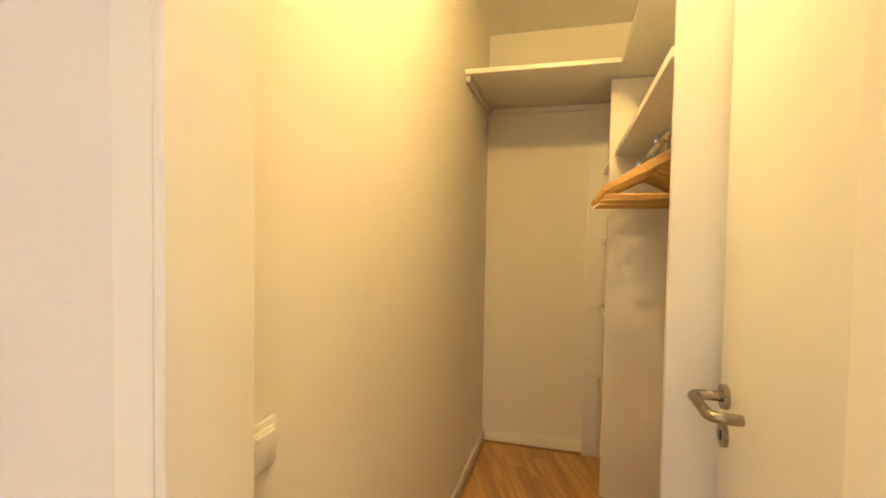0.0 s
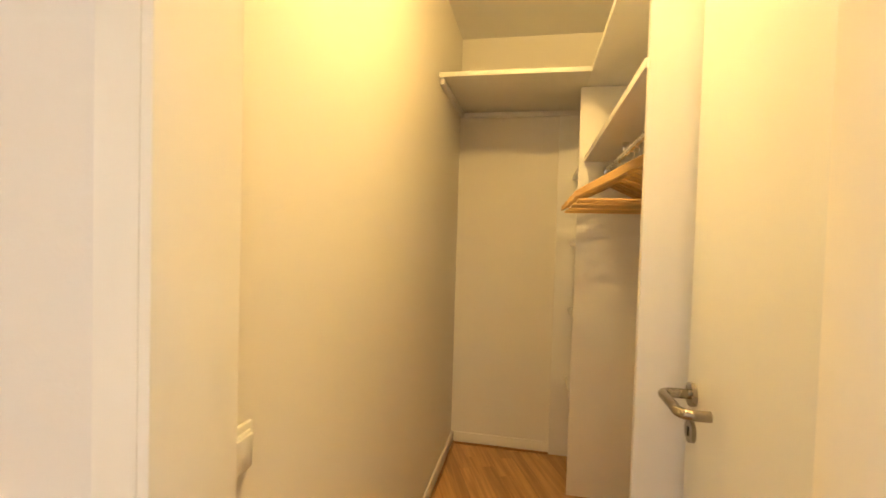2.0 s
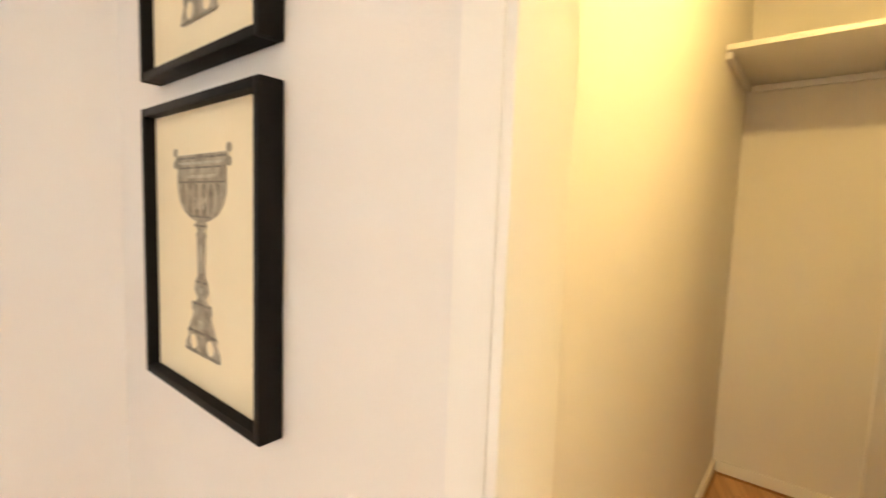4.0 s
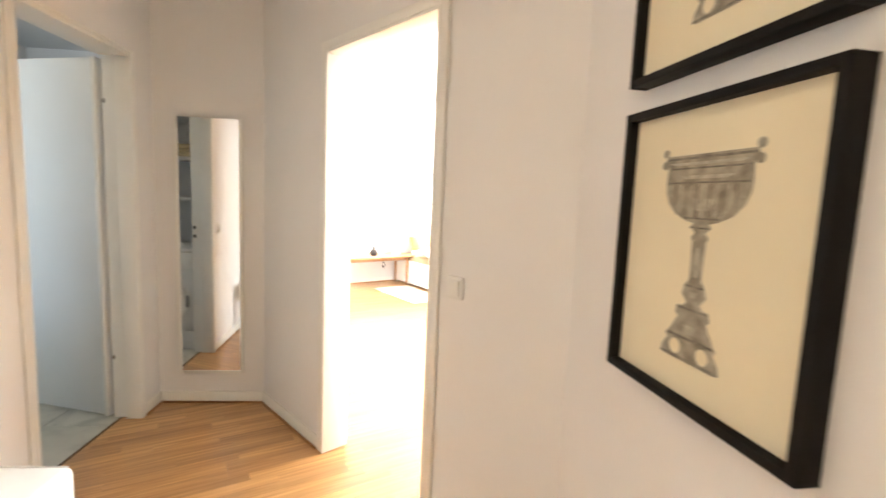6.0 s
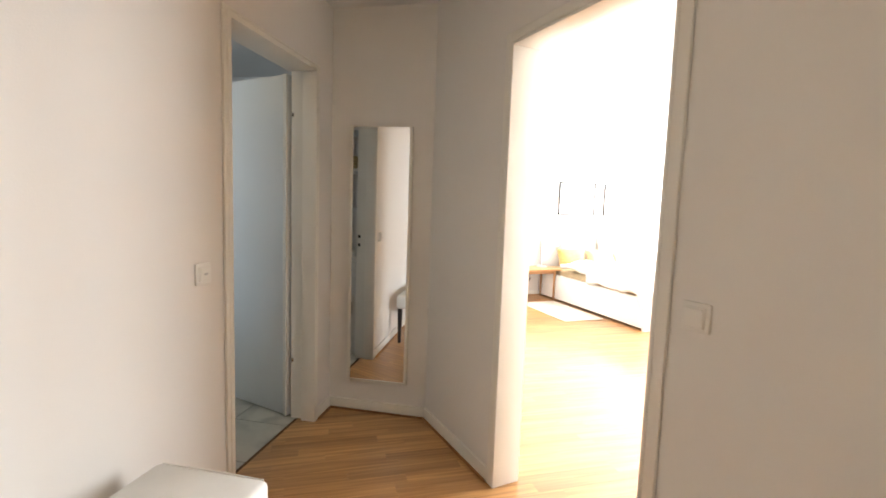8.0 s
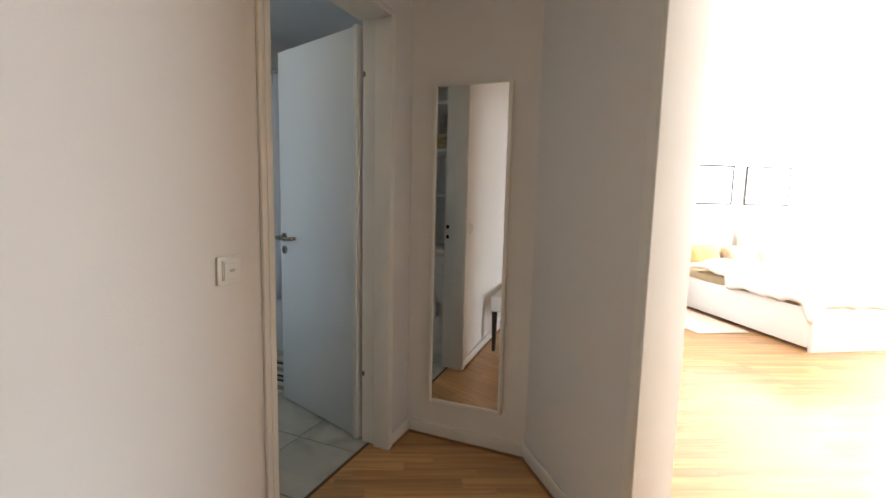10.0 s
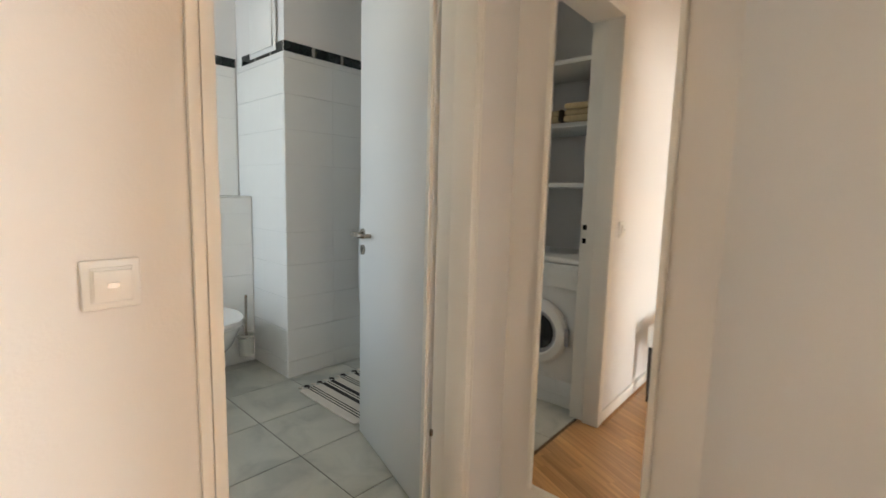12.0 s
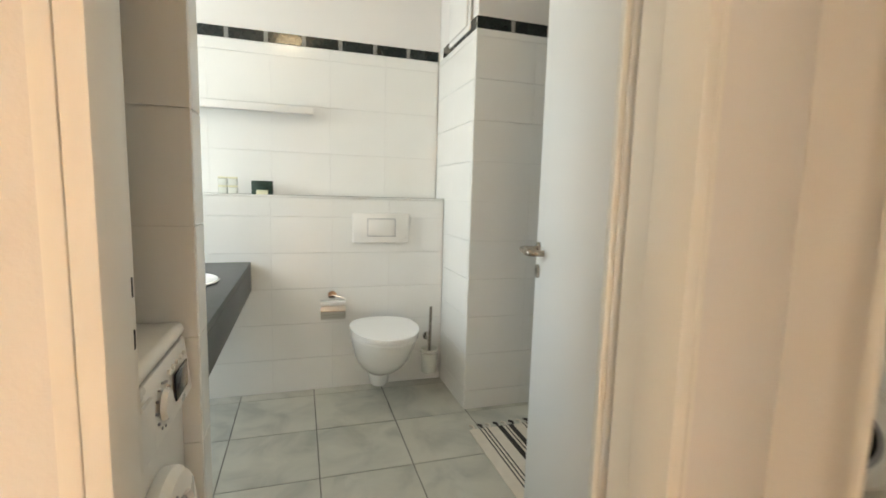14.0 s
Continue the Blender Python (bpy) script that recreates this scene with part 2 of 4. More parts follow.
# ---- shell ----
H = 2.45
T = 0.10


def wall_open(name, x0, x1, y0, y1, o0, o1, top, m=I4, label="", material=None, h=H, along="x"):
    """A wall with one door opening from o0 to o1 along its length."""
    bm = bmesh.new()
    for a, b, z0 in ((None, o0, 0), (o0, o1, top), (o1, None, 0)):
        if along == "x":
            bm_box(x0 if a is None else a, x1 if b is None else b, y0, y1, z0, h, bm=bm)
        else:
            bm_box(x0, x1, y0 if a is None else a, y1 if b is None else b, z0, h, bm=bm)
    return structure(name, bm, material or M_WALL, m, label)


# hall
BX = -1.192
BIN = -1.33
wall_open("wall_west", BIN, BX, -1.6, 3.137, 2.152, 2.934, 2.052, along="y", label="white painted hall wall with the bathroom door opening")
structure("wall_mirror", bm_box(BIN, -0.557, 3.137, 3.26, 0, H), M_WALL, I4, "narrow white wall behind the tall mirror")
wall_open("wall_diagonal", 0.0, 2.18, 0.0, 0.12, 0.756, 1.555, 2.02, DIAG, "slanted white wall with the living room doorway", h=2.9)
# picture wall with the closet opening: CLOSET space, y = -v
JL, JR = 0.373, -0.25
wall_open("wall_pictures", 0.39, 0.49, -1.75, 1.53, JR, JL, 2.0, CLOSET, "white wall with framed prints and the closet opening", along="y")
structure("wall_south", bm_box(BIN, 1.2, -1.72, -1.6, 0, H), M_WALL, I4, "plain white end wall of the hall")
structure("ceiling_hall", bm_prism([(BIN, -1.72), (1.11, -1.72), (0.81, 1.5), (-0.50, 3.2), (BIN, 3.2)], H, H + 0.1), M_CEIL, I4, "white hall ceiling")
# closet
structure("wall_closet_left", bm_box(0.49, 2.9, 0.49, 0.585, 0, 2.465), M_CLOSETWALL, CLOSET, "cream closet side wall")
structure("wall_closet_back", bm_box(2.80, 2.9, -0.80, 0.49, 0, 2.465), M_CLOSETWALL, CLOSET, "cream closet end wall")
structure("wall_closet_right", bm_box(0.49, 2.9, -0.90, -0.80, 0, 2.465), M_CLOSETWALL, CLOSET, "cream closet side wall behind the shelving")
structure("ceiling_closet", bm_box(0.49, 2.9, -0.90, 0.585, 2.465, 2.6), M_CEIL, CLOSET, "white closet ceiling")
# bathroom
XB, XU = -3.346, -3.54
structure("wall_bath_west", bm_box(XU - 0.1, XU, 0.6, 3.216, 0, H), M_WALL, I4, "white bathroom wall above the tiles")
structure("wall_bath_south_low", bm_box(XU - 0.1, BIN, 0.5, 0.6, 0, 1.0), M_WALL, I4, "white bathroom wall below the window")
structure("wall_bath_south_high", bm_box(XU - 0.1, BIN, 0.5, 0.6, 2.2, H), M_WALL, I4, "white bathroom wall above the window")
structure("wall_bath_south_side", bm_box(-1.95, BIN, 0.5, 0.6, 1.0, 2.2), M_WALL, I4, "white bathroom wall beside the window")
structure("wall_bath_pilaster", bm_box(XU - 0.1, -2.889, 3.219, 4.6, 0, H), M_WALL, I4, "boxed-out bathroom wall corner")
structure("wall_bath_north", bm_box(-2.889, BIN, 4.5, 4.6, 0, H), M_WALL, I4, "white wall behind the bathtub")
structure("wall_bath_east", bm_box(BIN, BIN + 0.1, 3.26, 4.6, 0, H), M_WALL, I4, "white bathroom wall beside the tub")
structure("ceiling_bath", bm_box(XU - 0.1, BIN, 0.5, 4.6, H, H + 0.1), M_CEIL, I4, "white bathroom ceiling")
structure("wall_washer_niche", bm_box(-1.95, -1.858, 0.6, 2.12, 0, H), M_WALL, I4, "tiled partition beside the washing machine")
structure("wall_niche_back", bm_box(-1.858, BIN, 1.5, 1.56, 0, H), M_WALL, I4, "white wall behind the washing machine")
# living room
structure("wall_living_far", bm_box(-3.2, 3.6, 0.0, 0.12, 0, 2.9), M_WALL, LIVE, "white far wall of the living room")
structure("wall_living_left", bm_box(-1.23, -1.12, 3.26, 8.0, 0, 2.9), M_WALL, I4, "white living room side wall")
structure("wall_living_link", bm_box(-1.12, -0.45, 3.26, 3.36, 0, 2.9), M_WALL, I4, "white wall behind the hall mirror")
bm = bm_box(3.48, 3.6, -8.6, 0.0, 0, 0.25)
bm_box(3.48, 3.6, -8.6, 0.0, 2.6, 2.9, bm=bm)
for a, b in ((-8.6, -5.3), (-3.1, -2.8), (-0.6, 0.0)):
    bm_box(3.48, 3.6, a, b, 0.25, 2.6, bm=bm)
structure("wall_living_window", bm, M_WALL, LIVE, "white living room wall with tall window openings")
structure("wall_living_near", bm_box(0.50, 7.2, 1.40, 1.50, 0, 2.9), M_WALL, CLOSET, "plain white living room wall towards the closet")
structure("ceiling_living", bm_box(-1.4, 7.8, 1.2, 10.0, 2.9, 3.0), M_CEIL, I4, "white living room ceiling")


# floors
structure("floor", bm_box(-4.2, 6.0, -2.0, 10.0, -0.12, -0.012), M_GAP, I4, "dark bed under the parquet joints")
structure("ground", bm_box(-400, 400, -400, 400, -3.2, -3.0), M_TERR, I4, "plain ground outside the windows")


# ---- doors, frames, trims ----
def door_frame(name, m, o0, o1, top, depth0, depth1, label, face=0.055, proud=0.014, face2=None, rebate=0.0, lin=0.014):
    """Painted frame: two jambs and a head through the wall, with a casing on both faces. Local x along the wall, y through it."""
    f = thing(name, m, label, "door frame")
    f["kind"] = "structure"
    face2 = face if face2 is None else face2
    a, b, t = o0 + lin, o1 - lin, top - lin
    y0, y1 = depth0 - proud, depth1 + proud
    part("jamb", bm_box(o0 + 0.001, a, y0, y1 - rebate, 0, top, 0.002), M_FRAME, f)
    part("jamb", bm_box(b, o1 - 0.001, y0, y1 - rebate, 0, top, 0.002), M_FRAME, f)
    part("head", bm_box(a, b, y0, y1, t, top - 0.001, 0.002), M_FRAME, f)
    if rebate:
        for xa, xb in ((o0 + 0.001, o0 + 0.004), (o1 - 0.004, o1 - 0.001)):
            part("rebate", bm_box(xa, xb, y1 - rebate + 0.0005, y1, 0, top), M_FRAME, f)
    for ya, yb in ((y0, depth0 - 0.001), (depth1 + 0.001, y1)):
        part("casing", bm_box(o0 - face, o0, ya, yb, 0, top + face2, 0.003), M_FRAME, f)
        part("casing", bm_box(o1, o1 + face2, ya, yb, 0, top + face2, 0.003), M_FRAME, f)
        part("casing", bm_box(o0, o1, ya, yb, top, top + face2, 0.003), M_FRAME, f)
    return f


R90 = Matrix.Rotation(radians(90), 4, "Z")
# bathroom frame: local x = world y, local y = minus world x
bath_frame = door_frame("door_frame_bath", Matrix.Translation((0, 0, 0)) @ R90, 2.152, 2.934, 2.052, -BX, -BIN, "cream painted steel bathroom door frame", 0.022, 0.014, 0.012, 0.08, 0.026)
for z in (0.96, 1.03):
    part("strike_plate", bm_box(2.156, 2.1585, 1.312, 1.332, z - 0.013, z + 0.013, 0.0005), M_BLACK, bath_frame, "dark strike plate of the lock")
for z in (0.37, 1.79):
    part("hinge_pin", bm_cyl((2.904, 1.320, z - 0.01), (2.904, 1.320, z + 0.01), 0.006, n=10), M_STEEL, bath_frame)
door_frame("door_frame_living", DIAG, 0.756, 1.555, 2.02, 0.0, 0.12, "white painted living room door frame", 0.04)
door_frame("door_frame_closet", CLOSET @ Matrix.Translation((0.0, 0, 0)) @ R90, JR, JL, 2.0, -0.49, -0.39, "white painted closet door frame", 0.05)


def lever(parent, y, z, side, toward=-1):
    """Steel lever with round rosette and key rosette on the face y of a leaf; side +1 or -1 is the way out of the face."""
    x = 0.0
    lev = part("door_handle", bm_cyl((x, y, z), (x, y + side * 0.009, z), 0.024, n=28), M_STEEL, parent, "brushed steel lever handle")
    pts = [(x, y + side * 0.006, z), (x, y + side * 0.045, z)]
    for k in range(1, 6):
        a = k / 5 * math.pi / 2
        pts.append((x + toward * 0.016 * (1 - math.cos(a)), y + side * (0.045 + 0.016 * math.sin(a)), z))
    for k in range(6):
        a = k / 5 * math.pi / 2
        pts.append((x + toward * (0.100 + 0.022 * math.sin(a)), y + side * (0.039 + 0.022 * math.cos(a)), z))
    pts.append((x + toward * 0.122, y + side * 0.012, z))
    part("lever", bm_tube(pts, 0.0098, 14), M_STEEL, lev)
    key = part("key_rosette", bm_cyl((x, y, z - 0.074), (x, y + side * 0.008, z - 0.074), 0.023, n=28), M_STEEL, parent, "round steel key rosette")
    part("keyhole", bm_box(x - 0.003, x + 0.003, min(y + side * 0.0078, y + side * 0.0092), max(y + side * 0.0078, y + side * 0.0092), z - 0.084, z - 0.066), M_BLACK, key)
    return lev


def door_leaf(name, hinge, angle, width, height, label, thick=0.04, side_y=0.0):
    """Leaf from its hinge along local x; the two faces lie at y = 0 and y = thick."""
    d = thing(name, Matrix.Translation(hinge) @ Matrix.Rotation(angle, 4, "Z"), label, "door")
    d["kind"] = "structure"
    part("leaf", bm_box(0.004, width, 0.0, thick, 0.008, height, 0.003), M_LEAF, d)
    return d


def add_levers(d, x, z, thick=0.04):
    for yy, s in ((0.0, -1), (thick, 1)):
        lever(d, yy, z, s)
    for o in list(d.children):
        if o.name.startswith(("door_handle", "key_rosette")):
            o.location.x = x


def finish_leaf(d, width, back=0.062, z_handle=1.03):
    add_levers(d, width - back, z_handle)
    for z in (0.97, 1.03):
        part("lock_plate", bm_box(width - 0.0005, width + 0.0012, 0.012, 0.028, z - 0.03, z + 0.03), M_STEEL, d)


bath_door = door_leaf("door_1", (-1.352, 2.968, 0), math.atan2(0.218, -0.708), 0.712, 2.02, "white painted bathroom door standing open")
finish_leaf(bath_door, 0.712, 0.046, 0.99)
part("rebate", bm_box(0.004, 0.03, 0.0402, 0.053, 0.008, 2.02, 0.002), M_FRAME, bath_door, "cream rebated edge of the leaf")
hinge_c = closet(0.507, 0.343)
closet_dir = closet(1.055, 0.340) - hinge_c
closet_door = door_leaf("door_2", hinge_c, math.atan2(closet_dir.y, closet_dir.x), 0.55, 1.985, "cream white closet door standing open into the closet")
finish_leaf(closet_door, 0.55, 0.040, 0.972)


def skirting(m, x0, x1, y_face, side, h=0.07, wood_strip=True, name="baseboard"):
    """White skirting board with a brown wooden strip at its foot. Runs along local x at y_face, standing out to the given side."""
    a, b = sorted((y_face + side * 0.001, y_face + side * 0.014))
    s = structure(name, bm_box(x0, x1, a, b, 0.0, h, 0.003), M_FRAME, m, "white painted skirting board")
    if wood_strip:
        a, b = sorted((y_face + side * 0.0145, y_face + side * 0.026))
        part("strip", bm_box(x0, x1, a, b, 0.0, 0.012, 0.003), M_SKIRTWOOD, s, "brown wooden edge strip")
    return s


W = R90  # local x = world y, local y = -world x
skirting(W, 2.945, 3.137, -BX, -1)
skirting(W, -1.6, 2.131, -BX, -1)
skirting(I4, BX + 0.014, -0.557, 3.137, -1)
skirting(DIAG, 0.0, 0.715, 0.0, -1)
skirting(DIAG, 1.596, 2.09, 0.0, -1)
skirting(CLOSET @ R90, 0.424, 1.51, -0.39, 1)
skirting(CLOSET @ R90, -1.6, -0.301, -0.39, 1)
skirting(CLOSET, 0.505, 2.80, 0.49, -1)
skirting(CLOSET @ R90, -0.10, 0.47, -2.80, 1)
skirting(LIVE, -1.6, 3.4, 0.0, -1, 0.06)


def wall_switch(m, label, rocker=True):
    """Square frame, raised inner plate and a tilted rocker; local y points out of the wall to minus."""
    s = thing("light_switch", m, label, "switch")
    part("plate", bm_box(-0.041, 0.041, -0.010, -0.001, -0.041, 0.041, 0.004), M_PLASTIC, s)
    part("inset", bm_box(-0.029, 0.029, -0.0145, -0.0095, -0.029, 0.029, 0.002), M_PLASTIC, s)
    r = part("rocker", bm_box(-0.026, 0.026, -0.019, -0.014, -0.026, 0.026, 0.002), M_PLASTIC, s)
    r.rotation_euler = (radians(4), 0, 0)
    return s


sw = wall_switch(Matrix.Translation((BX, 2.006, 1.022)) @ R90, "white plastic switch with a small symbol beside the bathroom door")
part("symbol", bm_box(-0.008, 0.008, -0.0215, -0.0190, -0.004, 0.004), M_GREY, sw)
wall_switch(DIAG @ Matrix.Translation((1.675, 0, 1.035)), "white plastic rocker switch beside the living room doorway")
wall_switch(CLOSET @ Matrix.Translation((0.678, 0.49, 0.915)), "white plastic rocker switch on the closet wall")


# ---- hall things ----
def wall_mirror(m):
    w, z0, z1 = 0.192, 0.196, 1.764
    t = thing("wall_mirror", m, "tall narrow mirror in a slim white frame hung on the wall", "mirror")
    part("glass", bm_box(-w + 0.016, w - 0.016, -0.016, -0.004, z0 + 0.016, z1 - 0.004), M_MIRROR, t, "silvered mirror glass")
    part("frame", bm_box(-w, -w + 0.018, -0.022, -0.001, z0, z1, 0.003), M_FRAME, t)
    part("frame", bm_box(w - 0.018, w, -0.022, -0.001, z0, z1, 0.003), M_FRAME, t)
    part("frame", bm_box(-w + 0.018, w - 0.018, -0.022, -0.001, z0, z0 + 0.018, 0.003), M_FRAME, t)
    part("frame", bm_box(-w + 0.018, w - 0.018, -0.022, -0.001, z1 - 0.005, z1, 0.001), M_FRAME, t)


wall_mirror(Matrix.Translation((-0.870, 3.132, 0)) @ Matrix.Rotation(radians(1.4), 4, "Z"))


def bench(m):
    w, d, h = 0.40, 0.76, 0.46
    t = thing("bench", m, "low bench with a white cotton slipcover and dark wooden legs", "bench")
    bm = bm_box(-w / 2, w / 2, -d / 2, d / 2, h - 0.13, h, 0.022, 3)
    part("slipcover", bm, M_CLOTH, t)
    for y in (-d / 2, d / 2):
        part("seam", bm_tube([(-w / 2 + 0.02, y * 0.985, h - 0.004), (0, y * 0.987, h - 0.002), (w / 2 - 0.02, y * 0.985, h - 0.004)], 0.003, 6), M_CLOTH, t)
    for sx in (-1, 1):
        for sy in (-1, 1):
            bm = bm_box(-0.02, 0.02, -0.02, 0.02, 0, h - 0.13, 0.003)
            for v in bm.verts:
                k = 0.62 + 0.38 * v.co.z / (h - 0.13)
                v.co.x, v.co.y = v.co.x * k + sx * (w / 2 - 0.03), v.co.y * k + sy * (d / 2 - 0.035)
            part("leg", bm, M_DARKWOOD, t)
    return t


bench(Matrix.Translation((-0.91, 1.315, 0)))


def goblet(parent, y, w0, z_top, s=1.0, pedestal=True):
    """Etched goblet: flat cut-out layers of ink on the sheet. Local x across, z up; lies on the sheet at y."""
    def sym(profile, material, dy):
        outl = [(r * 1.22 * s - 0.006, z) for r, z in profile] + [(-r * 1.22 * s - 0.006, z) for r, z in reversed(profile)]
        bm = bmesh.new()
        lo = [bm.verts.new((x, y - dy, z_top + z * s)) for x, z in outl]
        hi = [bm.verts.new((x, y - dy - 0.0006, z_top + z * s)) for x, z in outl]
        n = len(outl)
        bm.faces.new(hi)
        for k in range(n):
            bm.faces.new((lo[k], lo[(k + 1) % n], hi[(k + 1) % n], hi[k]))
        part("engraving", bm, material, parent)
    bowl = [(0.082, 0.0), (0.085, -0.012), (0.079, -0.02), (0.080, -0.05), (0.079, -0.064), (0.072, -0.084), (0.055, -0.103), (0.032, -0.114), (0.012, -0.119)]
    stem = [(0.014, -0.118), (0.020, -0.124), (0.010, -0.134), (0.017, -0.142), (0.013, -0.150), (0.011, -0.215), (0.019, -0.225), (0.024, -0.242), (0.013, -0.256), (0.020, -0.264)]
    foot = [(0.030, -0.264), (0.034, -0.278), (0.028, -0.285), (0.044, -0.315), (0.050, -0.322), (0.046, -0.330), (0.056, -0.345), (0.058, -0.358), (0.050, -0.362)]
    sym(bowl, M_INK, 0.0006)
    sym(stem, M_INK, 0.0006)
    sym(foot, M_INK, 0.0006)
    for z, r, h in ((-0.004, 0.084, 0.004), (-0.022, 0.078, 0.003), (-0.047, 0.079, 0.003), (-0.108, 0.034, 0.003), (-0.124, 0.02, 0.003), (-0.225, 0.019, 0.003), (-0.266, 0.031, 0.003), (-0.318, 0.047, 0.004), (-0.356, 0.058, 0.004)):
        sym([(r, z), (r, z - h)], M_INKD, 0.0014)
    for z, r, h in ((-0.013, 0.078, 0.005), (-0.036, 0.05, 0.006), (-0.076, 0.018, 0.02), (-0.160, 0.003, 0.05), (-0.236, 0.008, 0.01), (-0.296, 0.012, 0.014)):
        sym([(r, z), (r * 0.8, z - h)], M_INKL, 0.0014)
    for k in range(-6, 7):
        r = 0.074 * 1.22 * s
        x = -0.006 + k / 6.5 * r
        z0 = z_top - 0.052 * s
        depth = 0.058 * s * math.sqrt(max(0.02, 1 - (k / 6.5) ** 2))
        part("engraving", bm_box(x - 0.0011, x + 0.0011, y - 0.0022, y - 0.0013, z0 - depth, z0), M_INKD if k % 2 else M_INKL, parent)
    for sx in (-1, 1):
        for a, b in ((0.088, 0.006), (0.088, -0.016)):
            bm = bm_cyl((sx * a * 1.2 * s - 0.006, y - 0.0006, z_top + b * s), (sx * a * 1.2 * s - 0.006, y - 0.0016, z_top + b * s), 0.008 * s, n=12)
            part("engraving", bm, M_INK, parent)
        bm = bm_cyl((sx * 0.028 * 1.2 * s - 0.006, y - 0.0014, z_top - 0.34 * s), (sx * 0.028 * 1.2 * s - 0.006, y - 0.002, z_top - 0.34 * s), 0.014 * s, n=16)
        part("engraving", bm, M_PAPER, parent)


def framed_print(m, w, z0, z1, label, shift=0.0):
    t = thing("picture", m, label, "picture", "prints on the hall wall")
    f, d = 0.016, 0.041
    for x0, x1, a, b in ((-w / 2, -w / 2 + f, z0, z1), (w / 2 - f, w / 2, z0, z1), (-w / 2 + f, w / 2 - f, z0, z0 + f), (-w / 2 + f, w / 2 - f, z1 - f, z1)):
        part("frame", bm_box(x0, x1, -d, -0.002, a, b, 0.0015), M_BLACK, t, "black wooden frame")
    part("sheet", bm_box(-w / 2 + f, w / 2 - f, -0.020, -0.010, z0 + f, z1 - f), M_PAPER, t, "cream paper sheet with grey engraving")
    goblet(t, -0.020, 0, z1 - 0.095 + shift)
    return t


# the wall's long direction is local x after the turn; the prints hang at v = -1.2 .. -0.75
PW = CLOSET @ Matrix.Translation((0.39, 0.977, 0)) @ Matrix.Rotation(radians(-90), 4, "Z")
framed_print(PW, 0.456, 1.003, 1.537, "black-framed engraving of an ornate goblet on cream paper")
framed_print(PW, 0.456, 1.590, 2.124, "black-framed engraving of an urn on cream paper, hung above another print", 0.0)


# ---- closet ----
def cbox(u0, u1, v0, v1, z0, z1, bevel=0.0):
    return bm_box(u0, u1, -v1, -v0, z0, z1, bevel)


unit = thing("closet_shelving", CLOSET, "white laminate closet shelving with upright, hat shelf and open niches", "shelving")
part("upright", cbox(2.36, 2.379, 0.175, 0.799, 0.0, 2.018, 0.001), M_WHITE, unit)
part("upright", cbox(2.78, 2.799, 0.10, 0.799, 0.0, 2.018, 0.001), M_WHITE, unit)
part("upright", cbox(1.085, 1.104, 0.205, 0.799, 0.0, 2.018, 0.001), M_WHITE, unit)
part("hat_shelf", cbox(1.1045, 2.359, 0.20, 0.799, 1.655, 1.677, 0.001), M_WHITE, unit)
for z in (0.45, 0.86, 1.24, 1.62):
    part("shelf", cbox(2.38, 2.779, 0.18, 0.799, z, z + 0.019, 0.001), M_WHITE, unit)
top = thing("corner_shelf", CLOSET, "white laminate top shelf running round the closet corner", "shelf")
part("back_board", cbox(2.15, 2.799, -0.489, 0.20, 2.02, 2.042, 0.001), M_WHITE, top)
part("side_board", cbox(1.085, 2.799, 0.2005, 0.799, 2.02, 2.042, 0.001), M_WHITE, top)
part("batten", cbox(2.17, 2.78, -0.489, -0.467, 1.99, 2.0195, 0.002), M_WHITE, top)
part("batten", cbox(2.775, 2.799, -0.46, 0.2, 1.99, 2.0195, 0.002), M_WHITE, top)
rail = thing("clothes_rail", CLOSET, "chrome clothes rail under the hat shelf", "rail")
part("tube", bm_tube([(1.105, -0.31, 1.612), (2.359, -0.31, 1.612)], 0.0125, 16), M_CHROME, rail)
for u in (2.352,):
    part("socket", bm_cyl((u - 0.006, -0.31, 1.612), (u + 0.006, -0.31, 1.612), 0.021, n=20), M_CHROME, rail)
for u in (1.2, 1.9):
    part("bracket", bm_box(u - 0.006, u + 0.006, -0.322, -0.298, 1.624, 1.6545, 0.001), M_CHROME, rail)


def hanger(m):
    t = thing("coat_hanger", m, "light beech coat hanger with trouser bar on the chrome rail", "hanger", "hangers on the rail")
    bm = bmesh.new()
    rings = []
    for k in range(-8, 9):
        x = k / 8 * 0.215
        drop = -0.125 * (abs(k) / 8) ** 1.05
        hgt = 0.036 - 0.014 * abs(k) / 8
        bow = 0.018 * (abs(k) / 8) ** 2
        rings.append([bm.verts.new((x, bow + dy, drop + dz)) for dy, dz in ((-0.006, 0), (0.006, 0), (0.006, -hgt), (-0.006, -hgt))])
    for a, b in zip(rings, rings[1:]):
        for k in range(4):
            bm.faces.new((a[k], a[(k + 1) % 4], b[(k + 1) % 4], b[k]))
    bm.faces.new(rings[0])
    bm.faces.new(rings[-1][::-1])
    bmesh.ops.bevel(bm, geom=[e for e in bm.edges], offset=0.002, segments=1, affect="EDGES")
    part("yoke", bm, M_HANGER, t)
    part("bar", bm_tube([(-0.20, 0.014, -0.150), (0.20, 0.014, -0.150)], 0.0055, 10), M_HANGER, t)
    pts = [(0, 0, 0.0), (0, 0, 0.035)] + [(0.018 * math.sin(a), 0, 0.053 - 0.018 * math.cos(a)) for a in (radians(-20 + 26 * k) for k in range(1, 9))]
    part("hook", bm_tube(pts, 0.0018, 8), M_CHROME, t)
    return t


